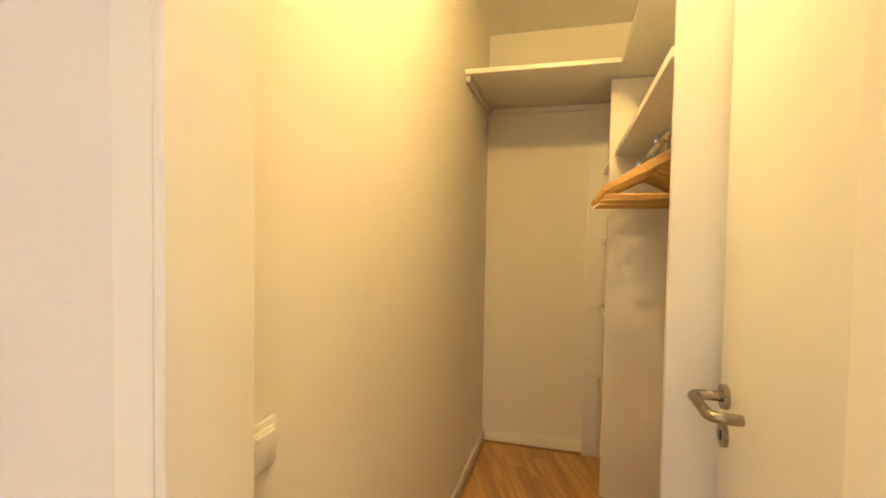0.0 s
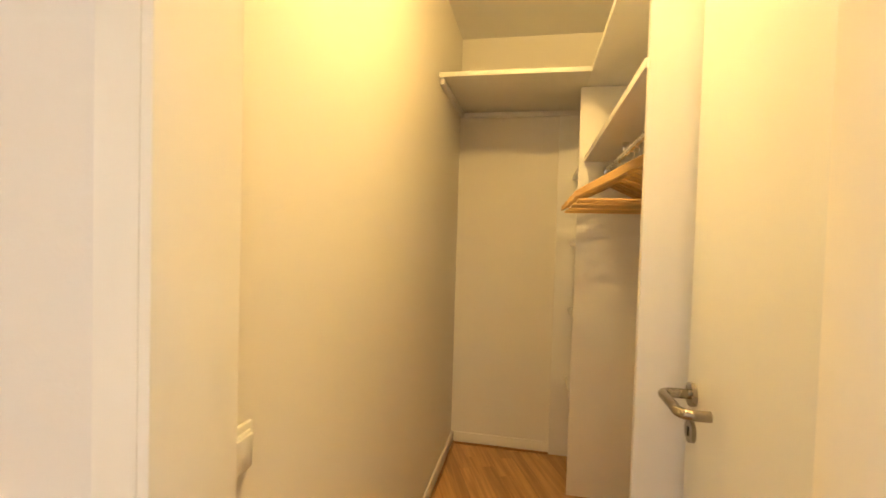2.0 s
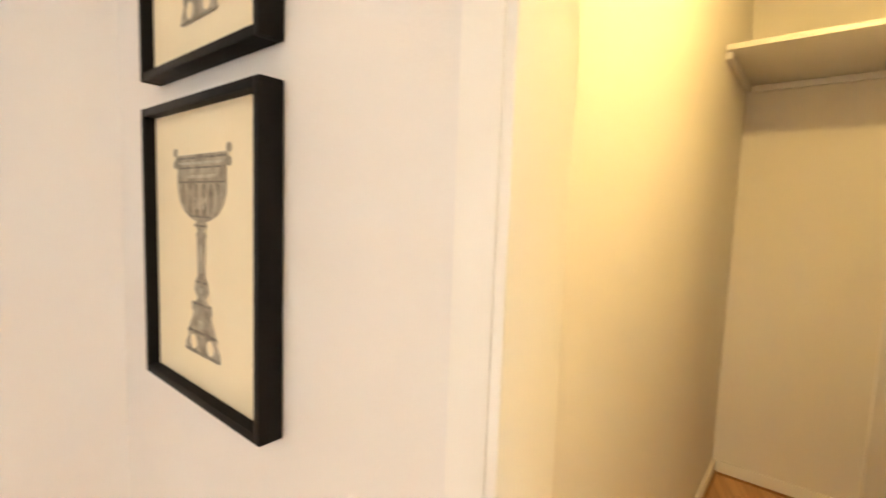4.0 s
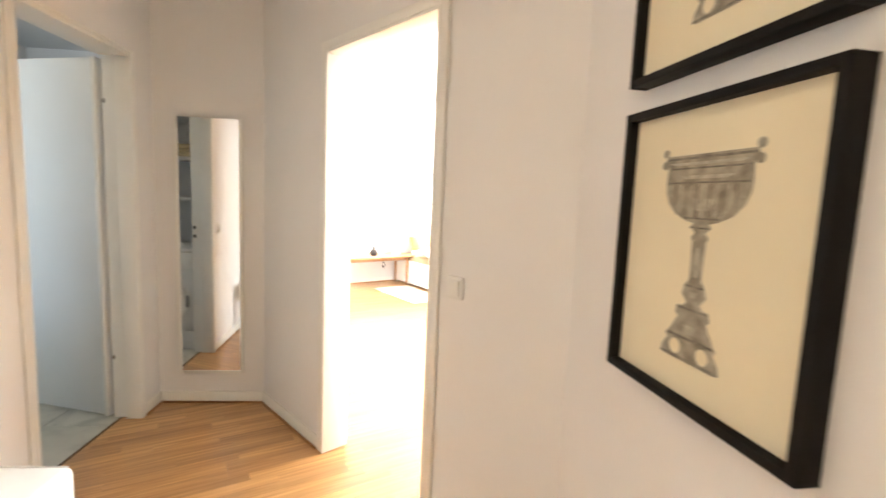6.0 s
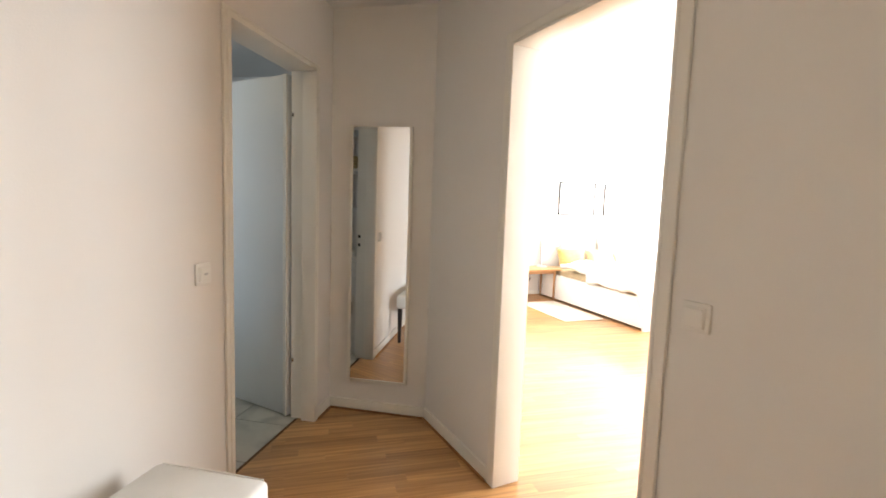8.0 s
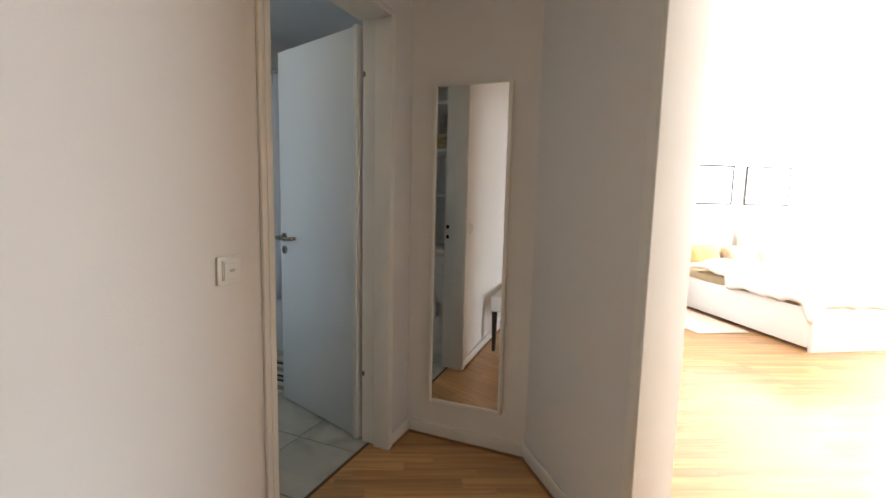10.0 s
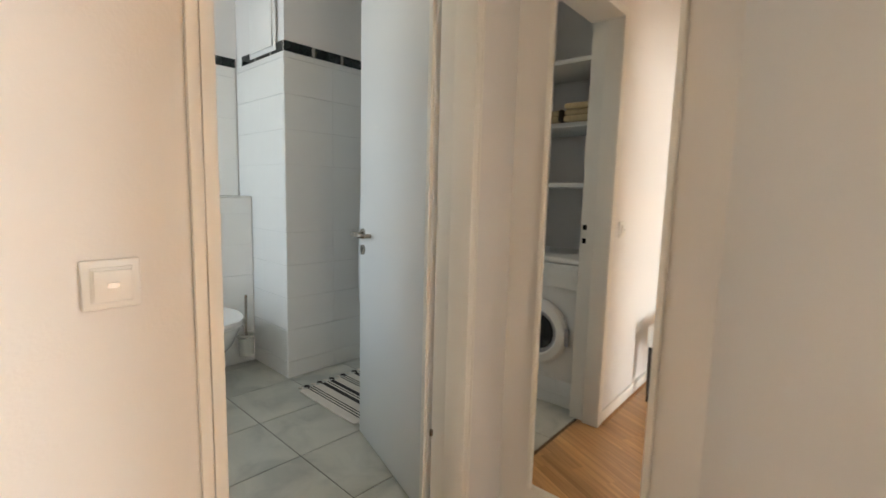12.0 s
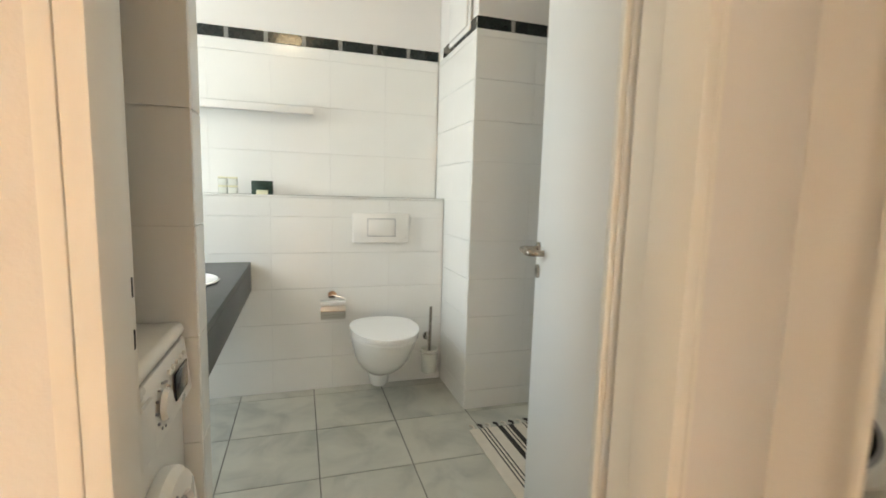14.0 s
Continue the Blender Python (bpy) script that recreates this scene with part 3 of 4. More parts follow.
first = hanger(CLOSET @ Matrix.Translation((1.98, -0.31, 1.553)) @ Matrix.Rotation(radians(84), 4, "Z"))
for u, a in ((2.06, 97), (2.12, 82), (2.18, 92), (2.24, 86), (1.90, 95), (1.82, 88), (1.74, 84), (1.66, 93), (1.56, 87)):
    copy_thing(first, CLOSET @ Matrix.Translation((u, -0.31, 1.553)) @ Matrix.Rotation(radians(a), 4, "Z"))


def globe_lamp(m, label, material_colour, strength, r=0.11):
    t = thing("ceiling_lamp", m, label, "lamp")
    part("base", bm_cyl((0, 0, -0.025), (0, 0, 0), 0.07, n=28), M_WHITE, t)
    mt = bpy.data.materials.new("lamp_glass")
    mt.use_nodes = True
    b = mt.node_tree.nodes["Principled BSDF"]
    b.inputs["Base Color"].default_value = (0.9, 0.9, 0.88, 1)
    b.inputs["Emission Color"].default_value, b.inputs["Emission Strength"].default_value = (*material_colour, 1), strength
    prof = [(r * math.sin(radians(a)), -0.025 - r * 0.55 * (1 + math.cos(radians(a)))) for a in range(5, 171, 11)]
    part("globe", bm_lathe(prof, 28), mt, t, "frosted glass globe")


globe_lamp(CLOSET @ Matrix.Translation((1.08, 0.03, 2.465)), "frosted glass ceiling lamp glowing warm in the closet", (1.0, 0.65, 0.22), CLOSET_LAMP, 0.065)
# the hall globe is unseen, added to brighten the hall walls
globe_lamp(Matrix.Translation((-0.35, -0.6, H)), "unseen frosted glass globe added to brighten the hall", (1.0, 0.81, 0.56), HALL_FILL)
globe_lamp(Matrix.Translation((-2.2, 2.3, H)), "frosted glass ceiling lamp glowing warm in the bathroom", (1.0, 0.80, 0.50), BATH_LAMP)


# ---- bathroom things ----
def toilet(m):
    """Wall-hung bowl, local y points out of the wall to plus x."""
    t = thing("toilet", m, "white wall-hung ceramic toilet with closed lid", "toilet")

    def oval(k, w, l, back=0.0):
        a = 2 * math.pi * k / 40
        x, y = math.cos(a), math.sin(a)
        if x < 0:
            return (back + l * 0.42 + x * l * 0.42, math.copysign(abs(y) ** 0.62, y) * w)
        return (back + l * 0.42 + x * l * 0.58, y * w)
    bm = bmesh.new()
    rings = []
    for z, w, l, b in ((0.045, 0.045, 0.10, 0.05), (0.06, 0.055, 0.125, 0.04), (0.12, 0.062, 0.15, 0.03), (0.16, 0.098, 0.25, 0.02), (0.21, 0.132, 0.35, 0.01), (0.27, 0.156, 0.43, 0.005), (0.34, 0.170, 0.49, 0.0), (0.385, 0.178, 0.525, 0.0), (0.40, 0.178, 0.53, 0.0)):
        rings.append([bm.verts.new((*oval(k, w, l, b), z)) for k in range(40)])
    for a, b in zip(rings, rings[1:]):
        for k in range(40):
            bm.faces.new((a[k], a[(k + 1) % 40], b[(k + 1) % 40], b[k]))
    bm.faces.new(rings[0][::-1])
    bm.faces.new(rings[-1])
    part("bowl", bm, M_CERAMIC, t)
    for nm, z0, z1, g in (("seat", 0.402, 0.416, 0.004), ("lid", 0.418, 0.440, 0.002)):
        bm = bm_prism([oval(k, 0.186 - g, 0.47, 0.065) for k in range(40)], z0, z1)
        bmesh.ops.bevel(bm, geom=[e for e in bm.edges if abs(e.verts[0].co.z - e.verts[1].co.z) < 1e-5], offset=0.005, segments=2, affect="EDGES")
        part(nm, bm, M_CERAMIC, t)
    for s in (-1, 1):
        part("hinge", bm_cyl((0.045, s * 0.07 - 0.02, 0.415), (0.045, s * 0.07 + 0.02, 0.415), 0.011, n=14), M_CHROME, t)


toilet(Matrix.Translation((XB + 0.013, 2.80, 0)))
fl = thing("flush_plate", Matrix.Translation((XB + 0.011, 2.82, 0.962)), "white plastic flush plate set in the tiles", "flush plate")
bm = bm_box(0.001, 0.020, -0.165, 0.165, -0.08, 0.08, 0.006)
for v in bm.verts:
    if v.co.z < 0 and v.co.x > 0.01:
        v.co.z += 0.012 * (1 - (v.co.y / 0.165) ** 2) - 0.012
part("plate", bm, M_PLASTIC, fl)
# grey plate puts the shade of the button's gap into colour
part("bezel", bm_box(0.0195, 0.0215, -0.084, 0.084, -0.056, 0.051, 0.0005), M_GREY, fl, "thin grey plate in place of the shaded gap round the button")
part("button", bm_box(0.0217, 0.027, -0.078, 0.078, -0.050, 0.045, 0.003), M_PLASTIC, fl)

ph = thing("toilet_paper_holder", Matrix.Translation((XB + 0.011, 2.538, 0.53)), "chrome toilet paper holder with lid on the tiles", "paper holder")
part("mount", bm_cyl((0.001, 0, 0.04), (0.03, 0, 0.04), 0.024, n=24), M_CHROME, ph)
bm = bmesh.new()
rows_ = []
for k in range(11):
    a = radians(10 + k * 17)
    rows_.append([bm.verts.new((0.065 + r * math.sin(a) * 0.055, y, -0.035 + r * math.cos(a) * 0.06)) for r, y in ((1, -0.068), (1, 0.068), (0.96, 0.068), (0.96, -0.068))])
for a, b in zip(rows_, rows_[1:]):
    for k in range(4):
        bm.faces.new((a[k], a[(k + 1) % 4], b[(k + 1) % 4], b[k]))
bm.faces.new(rows_[0])
bm.faces.new(rows_[-1][::-1])
part("lid", bm, M_CHROME, ph, "curved chrome lid")
part("roll", bm_cyl((0.064, -0.05, -0.035), (0.064, 0.05, -0.035), 0.047, n=28), M_CLOTH, ph, "white paper roll")
part("arm", bm_tube([(0.03, 0.0, 0.04), (0.04, 0.07, 0.02), (0.064, 0.072, -0.03), (0.064, -0.05, -0.035)], 0.004, 8), M_CHROME, ph)

br = thing("toilet_brush", Matrix.Translation((XB + 0.011, 3.115, -0.045)), "toilet brush in a frosted glass cup on a chrome wall holder", "toilet brush")
part("holder", bm_cyl((0.002, 0, 0.33), (0.012, 0, 0.33), 0.026, n=24), M_CHROME, br)
part("arm", bm_tube([(0.01, 0, 0.33), (0.04, 0, 0.32), (0.05, 0, 0.27)], 0.006, 8), M_CHROME, br)
ring = [(0.07 + 0.052 * math.cos(radians(a)), 0.052 * math.sin(radians(a)), 0.25) for a in range(0, 361, 20)]
part("ring", bm_tube(ring, 0.005, 8), M_CHROME, br)
part("cup", bm_lathe([(0.036, 0.12), (0.046, 0.125), (0.051, 0.27), (0.048, 0.27), (0.042, 0.14), (0.01, 0.135)], 28, m=Matrix.Translation((0.07, 0, 0))), M_GLASSJAR, br, "frosted glass cup")
part("handle", bm_tube([(0.07, 0, 0.14), (0.07, 0, 0.27), (0.072, 0.004, 0.53)], 0.0085, 12), M_STEEL, br)

slab = thing("washbasin_counter", Matrix.Translation((0, 0, 0)), "dark slate washbasin counter with a deep apron", "counter")
part("top", bm_box(XB + 0.012, -1.952, 1.45, 2.105, 0.735, 0.765, 0.003), M_SLATE, slab)
part("apron", bm_box(XB + 0.012, -1.952, 2.075, 2.105, 0.605, 0.7345, 0.002), M_SLATE, slab)
basin = thing("washbasin", Matrix.Translation((-2.78, 1.84, 0.766)), "white round ceramic basin sunk in the slate counter", "basin")
part("bowl", bm_lathe([(0.19, 0.0), (0.195, 0.006), (0.185, 0.010), (0.175, 0.006), (0.14, 0.002), (0.05, 0.0015)], 36), M_CERAMIC, basin)

shelf = thing("wall_shelf", Matrix.Translation((XU, 2.0, 1.615)), "slim white glossy wall shelf over the washbasin", "shelf")
part("board", bm_box(0.002, 0.10, -0.50, 0.44, -0.012, 0.012, 0.002), M_WHITE, shelf)
part("lip", bm_box(0.1005, 0.106, -0.50, 0.44, -0.022, 0.016, 0.001), M_WHITE, shelf)

LZ = 1.122
box1 = thing("soap_box", Matrix.Translation((XB - 0.07, 2.166, LZ + 0.012)), "small dark green patterned box on the tiled ledge", "box")
part("carton", bm_box(-0.03, 0.03, -0.055, 0.055, 0, 0.075, 0.002), M_GREEN, box1)
part("label_bar", bm_box(0.0302, 0.0312, -0.03, 0.03, 0.0, 0.025), M_WAX, box1)
for i, (dy, dz) in enumerate(((0, 0), (0.05, 0), (0, 0.046), (0.05, 0.046))):
    c = thing("glass_jar", Matrix.Translation((XB - 0.07, 1.965 + dy, LZ + 0.012 + dz)), "small clear jar with a pale yellow lid on the ledge", "jar", "jars on the ledge")
    part("jar", bm_box(-0.02, 0.02, -0.022, 0.022, 0, 0.035, 0.004), M_GLASSJAR, c)
    part("lid", bm_box(-0.021, 0.021, -0.023, 0.023, 0.0352, 0.045, 0.003), M_WAX, c)

cab = thing("access_panel", Matrix.Translation((-3.13, 3.218, 2.16)), "white framed access hatch high on the tiled wall", "panel")
part("frame", bm_box(-0.17, 0.17, -0.020, -0.011, -0.16, 0.25, 0.003), M_WHITE, cab)
part("door", bm_box(-0.145, 0.145, -0.030, -0.0205, -0.135, 0.225, 0.003), M_WHITE, cab)


def washing_machine(m):
    w, d, h = 0.485, 0.50, 0.85
    t = thing("washing_machine", m, "white front-loading washing machine with dark display", "washing machine")
    part("cabinet", bm_box(0, w, 0.012, d, 0.07, h - 0.035, 0.006), M_PLASTIC, t)
    bm = bm_box(-0.002, w + 0.002, 0.0, d + 0.002, h - 0.034, h, 0.016, 3)
    part("lid", bm, M_PLASTIC, t)
    bm = bm_box(0.001, w - 0.001, -0.012, 0.012, h - 0.165, h - 0.036, 0.006)
    for v in bm.verts:
        if v.co.y < 0:
            v.co.y += 0.014 * (v.co.z - (h - 0.165)) / 0.129
    cp = part("control_panel", bm, M_PLASTIC, t)
    part("plinth", bm_box(0.004, w - 0.004, 0.022, d, 0.0, 0.069, 0.002), M_PLASTIC, t)
    part("front_flap", bm_box(0.01, w - 0.01, 0.006, 0.0125, 0.075, 0.155, 0.003), M_PLASTIC, t)
    part("display", bm_box(w - 0.15, w - 0.05, -0.014, -0.0085, h - 0.135, h - 0.075, 0.004), M_DGLASS, cp, "dark glass display")
    part("dial", bm_cyl((w - 0.225, -0.010, h - 0.105), (w - 0.225, -0.020, h - 0.105), 0.030, 0.026, 28), M_PLASTIC, cp, "round white programme dial")
    for k in range(12):
        a = radians(30 * k)
        x, z = w - 0.225 + 0.043 * math.cos(a), h - 0.105 + 0.043 * math.sin(a)
        part("mark", bm_box(x - 0.003, x + 0.003, -0.0115, -0.006, z - 0.002, z + 0.002), M_DRUM, cp)
    part("drawer", bm_box(0.012, 0.185, -0.0145, -0.006, h - 0.155, h - 0.055, 0.003), M_PLASTIC, cp)
    for k in range(5):
        part("key", bm_cyl((w - 0.06 - 0.03 * k, -0.006, h - 0.058), (w - 0.06 - 0.03 * k, -0.012, h - 0.058), 0.006, n=12), M_PLASTIC, cp)
    cx, cz, R = w / 2 - 0.005, 0.42, 0.185
    rot = Matrix.Translation((cx, 0.010, cz)) @ Matrix.Rotation(radians(90), 4, "X")
    dr = part("porthole", bm_lathe([(R, 0.0), (R, 0.022), (R - 0.012, 0.038), (R - 0.05, 0.044), (R - 0.060, 0.036), (R - 0.064, 0.012)], 48, m=rot), M_PLASTIC, t, "round white door ring")
    part("seal", bm_lathe([(R - 0.058, 0.012), (R - 0.060, 0.034), (R - 0.078, 0.030), (R - 0.082, 0.013)], 48, m=rot), M_DRUM, dr)
    part("glass", bm_lathe([(R - 0.079, 0.014), (R - 0.085, 0.032), (R - 0.12, 0.022), (0.001, 0.016)], 40, m=rot), M_DGLASS, dr, "dark door glass")
    part("badge", bm_cyl((cx - 0.02, -0.0335, cz + R - 0.035), (cx - 0.02, -0.0355, cz + R - 0.035), 0.008, n=16), M_DRUM, dr)
    part("grip", bm_box(0.035, 0.06, -0.034, -0.018, cz - 0.05, cz + 0.05, 0.006), M_DRUM, dr)


# front towards plus y
washing_machine(Matrix.Translation((-1.350, 2.105, 0)) @ Matrix.Rotation(radians(180), 4, "Z"))
for z in (1.25, 1.585, 1.93):
    s = thing("niche_shelf", Matrix.Translation((0, 0, z)), "white shelf board over the washing machine", "shelf", "shelves over the washing machine")
    part("board", bm_box(-1.857, BIN - 0.001, 1.561, 1.97, -0.012, 0.012, 0.001), M_WHITE, s)
for x, n, mt in ((-1.48, 3, M_TOWEL), (-1.66, 2, M_TOWEL), (-1.575, 1, M_TOWELD)):
    for k in range(n):
        wd = 0.075 if mt is M_TOWEL else 0.012
        tw = thing("towel", Matrix.Translation((x, 1.86, 1.598 + 0.034 * k)), "folded ochre towel on the niche shelf" if mt is M_TOWEL else "dark brown folded cloth between the towels", "towel", "folded towels")
        part("cloth", bm_box(-wd, wd, -0.14, 0.14 - 0.01 * (k % 2), 0, 0.033 if mt is M_TOWEL else 0.07, 0.011, 3), mt, tw)

# bathtub with curtain
tub = thing("bathtub", Matrix.Translation((0, 0, 0)), "white bathtub behind a shower curtain", "bathtub")
part("front_panel", bm_box(-2.889 + 0.012, BIN - 0.012, 3.79, 3.82, 0, 0.53, 0.002), M_TILE, tub)
bm = bm_box(-2.841, BIN - 0.012, 3.78, 4.49, 0.531, 0.565, 0.01)
part("rim", bm, M_CERAMIC, tub)
rod = thing("curtain_rod", I4, "thin grey shower curtain rod", "curtain rod")
part("rod", bm_tube([(-2.841, 3.74, 2.12), (BIN - 0.001, 3.74, 2.12)], 0.011, 12), M_GREY, rod)
cur = thing("shower_curtain", I4, "white translucent shower curtain gathered beside the wall", "curtain")
bm = bmesh.new()
cols = []
for i in range(61):
    s = i / 60
    col = []
    for j in range(13):
        z = 2.10 - j / 12 * 1.66
        flare = 1 + 0.35 * j / 12
        x = -2.825 + s * 0.26 * flare
        y = 3.735 + 0.032 * math.sin(s * 2 * math.pi * 6 + 0.4 * math.sin(j * 0.5)) * (0.6 + 0.5 * j / 12) - 0.02 * j / 12
        col.append(bm.verts.new((x, y, z)))
    cols.append(col)
for a, b in zip(cols, cols[1:]):
    for j in range(12):
        bm.faces.new((a[j], a[j + 1], b[j + 1], b[j]))
c = part("cloth", bm, M_CURTAIN, cur)
c.modifiers.new("thick", "SOLIDIFY").thickness = 0.0015

# striped rug
rug = thing("bath_mat", Matrix.Translation((-2.385, 3.415, 0.001)), "cream woven bath mat with dark brown stripes and fringe", "rug")
part("weave", bm_box(-0.27, 0.27, -0.26, 0.26, 0, 0.008, 0.003), M_RUGW, rug)
y = -0.205
for wd, gap in ((0.006, 0.012), (0.006, 0.012), (0.006, 0.055), (0.026, 0.014), (0.006, 0.012), (0.026, 0.055), (0.006, 0.012), (0.006, 0.012), (0.006, 0.055), (0.026, 0.014), (0.006, 0.012)):
    if y + wd < 0.25:
        part("stripe", bm_box(-0.268, 0.268, y, y + wd, 0.0081, 0.0095), M_RUGD, rug, "dark brown stripe")
    y += wd + gap
for s in (-1, 1):
    for k in range(12):
        yy = -0.235 + k * 0.043
        part("tassel", bm_tube([(s * 0.268, yy, 0.006), (s * 0.285, yy + 0.004, 0.012), (s * 0.312, yy - 0.004, 0.004)], 0.006, 6), M_RUGD if k % 2 else M_RUGW, rug)


# ---- living room things ----
def pillow(m, w, h, d, material, label, name="pillow"):
    t = thing(name, m, label, "pillow", "pillows on the bed")
    bm = bmesh.new()
    bmesh.ops.create_grid(bm, x_segments=14, y_segments=14, size=0.5)
    top = list(bm.verts)
    g = bmesh.ops.duplicate(bm, geom=bm.verts[:] + bm.edges[:] + bm.faces[:])
    low = [v for v in g["geom"] if isinstance(v, bmesh.types.BMVert)]
    for s, vs in ((1, top), (-1, low)):
        for v in vs:
            a, b = v.co.x * 2, v.co.y * 2
            k = max(0, (1 - a ** 4) * (1 - b ** 4)) ** 0.6
            pinch = 1 - 0.07 * (1 - abs(a)) * abs(b) - 0.07 * (1 - abs(b)) * abs(a)
            v.co = Vector((a * w / 2 * pinch, s * k * d / 2 * (1 + 0.15 * noise.noise((a * 2, b * 2, s + w))), b * h / 2 * pinch + h / 2))
    bmesh.ops.remove_doubles(bm, verts=bm.verts, dist=0.0005)
    part("cover", bm, material, t)


bed = thing("bed", LIVE @ Matrix.Translation((0.02, -0.03, 0)), "low white wooden bed frame against the far wall", "bed")
BW, BL = 1.66, 2.06
part("side_rail", bm_box(0, 0.04, -BL, -0.02, 0.03, 0.37, 0.004), M_WHITE, bed)
part("side_rail", bm_box(BW - 0.04, BW, -BL, -0.02, 0.03, 0.37, 0.004), M_WHITE, bed)
part("footboard", bm_box(0.0, BW, -BL - 0.04, -BL - 0.001, 0.0, 0.40, 0.004), M_WHITE, bed)
part("headboard", bm_box(0.0, BW, -0.04, 0.0, 0.0, 0.95, 0.004), M_WHITE, bed)
part("base", bm_box(0.041, BW - 0.041, -BL + 0.001, -0.041, 0.1, 0.25, 0.002), M_WHITE, bed)
mt = thing("mattress", LIVE @ Matrix.Translation((0.02, -0.03, 0)), "mattress with a beige fitted sheet", "mattress")
part("sheet", bm_box(0.05, BW - 0.05, -BL + 0.01, -0.045, 0.251, 0.45, 0.04, 3), M_BEIGE, mt)
dv = thing("duvet", LIVE @ Matrix.Translation((0.02, -0.03, 0)), "rumpled white duvet spread over the bed and hanging over its edge", "duvet")
bm = bmesh.new()
grid = []
for i in range(45):
    row = []
    for j in range(45):
        x = -0.06 + (BW + 0.1) * i / 44
        yy = -BL - 0.06 + (BL - 0.52) * j / 44
        z = 0.525 + 0.05 * noise.noise((x * 3.1, yy * 3.1, 0.3)) + 0.025 * noise.noise((x * 9, yy * 9, 1.7))
        side_drop = max(0, 0.10 - (x + 0.06)) / 0.10
        foot_drop = max(0, 0.10 - (yy + BL + 0.06)) / 0.10
        hang = 0.14 if yy < -1.15 else 0.02
        if side_drop > 0:
            z -= hang * side_drop ** 0.6 * (1 + 0.4 * noise.noise((yy * 5, 2, 0)))
        if foot_drop > 0:
            z -= 0.15 * foot_drop ** 0.6
        edge = 0.06 * noise.noise((x * 2.2, 5.0, 0)) if j > 40 else 0
        row.append(bm.verts.new((x, yy + edge, z)))
    grid.append(row)
for a, b in zip(grid, grid[1:]):
    for j in range(44):
        bm.faces.new((a[j], b[j], b[j + 1], a[j + 1]))
d = part("cover", bm, M_CLOTH, dv)
d.modifiers.new("thick", "SOLIDIFY").thickness = -0.05
for x, y_, w, h, tilt, mtl, lab in ((0.54, -0.16, 0.66, 0.60, -14, M_LINEN, "large pale pillow leaning on the headboard"), (1.26, -0.16, 0.62, 0.60, -14, M_LINEN, "large pale pillow leaning on the headboard"),
                                    (0.34, -0.36, 0.46, 0.30, -24, M_GOLD, "ochre linen cushion leaning on a pillow"), (0.82, -0.42, 0.50, 0.30, -28, M_BEIGE, "beige linen cushion leaning on the pillows"), (1.22, -0.42, 0.50, 0.28, -28, M_BEIGE, "beige linen cushion leaning on the pillows")):
    pillow(LIVE @ Matrix.Translation((x + 0.02, y_ - 0.03, 0.452)) @ Matrix.Rotation(radians(tilt), 4, "X"), w, h, 0.16, mtl, lab)
for x in (0.63, 1.47):
    p = thing("picture", LIVE @ Matrix.Translation((x, 0, 1.47)), "thin black-framed drawing on white paper over the bed", "picture", "drawings over the bed")
    w, h = 0.33, 0.25
    for a, b, c0, c1 in ((-w, -w + 0.016, -h, h), (w - 0.016, w, -h, h), (-w + 0.016, w - 0.016, -h, -h + 0.016), (-w + 0.016, w - 0.016, h - 0.016, h)):
        part("frame", bm_box(a, b, -0.02, -0.001, c0, c1, 0.001), M_BLACK, p)
    part("sheet", bm_box(-w + 0.016, w - 0.016, -0.010, -0.003, -h + 0.01, h - 0.01), M_CLOTH, p)
    for k in range(5):
        part("sketch", bm_cyl((-0.15 + 0.07 * k, -0.0106, -0.09 + 0.03 * (k % 2)), (-0.15 + 0.07 * k, -0.0114, -0.09 + 0.03 * (k % 2)), 0.018 + 0.006 * (k % 3), n=12), M_INKL, p)

tb = thing("console_table", LIVE @ Matrix.Translation((-0.55, -0.27, 0)), "low oak console table with slim legs and a rail", "table")
part("tabletop", bm_box(-0.62, 0.66, -0.21, 0.21, 0.43, 0.455, 0.004), M_TABLE, tb)
part("rail", bm_box(-0.55, 0.58, -0.155, -0.135, 0.385, 0.4295, 0.002), M_TABLE, tb)
part("rail", bm_box(-0.55, 0.58, 0.135, 0.155, 0.385, 0.4295, 0.002), M_TABLE, tb)
for x in (-0.57, 0.55):
    for yy in (-0.17, 0.17):
        part("leg", bm_cyl((x, yy, 0), (x, yy, 0.4295), 0.011, 0.018, 14), M_TABLE, tb)
cable = part("cable", bm_tube([(0.22, 0.0, 0.384), (0.23, -0.01, 0.33), (0.26, 0.0, 0.30), (0.24, 0.02, 0.26), (0.22, 0.0, 0.30)], 0.008, 8), M_BLACK, tb, "black cable hanging under the top")
for k, (w, mtl) in enumerate(((0.15, M_CLOTH), (0.14, M_INK), (0.13, M_CLOTH))):
    bk = thing("book", LIVE @ Matrix.Translation((-0.98 + 0.01 * k, -0.28, 0.4555 + 0.022 * k)) @ Matrix.Rotation(radians(8 * k - 6), 4, "Z"), "flat-lying book on the console table", "book", "books on the table")
    part("block", bm_box(-w + 0.004, w - 0.003, -0.10, 0.10, 0.003, 0.018), M_CLOTH, bk)
    part("cover", bm_box(-w, w, -0.104, 0.104, 0.0185, 0.0215), mtl, bk)
    part("cover", bm_box(-w, w, -0.104, 0.104, 0.0, 0.0025), mtl, bk)
vs = thing("vase", LIVE @ Matrix.Translation((-0.50, -0.30, 0.4555)), "small dark brown bulbous vase on the console table", "vase")
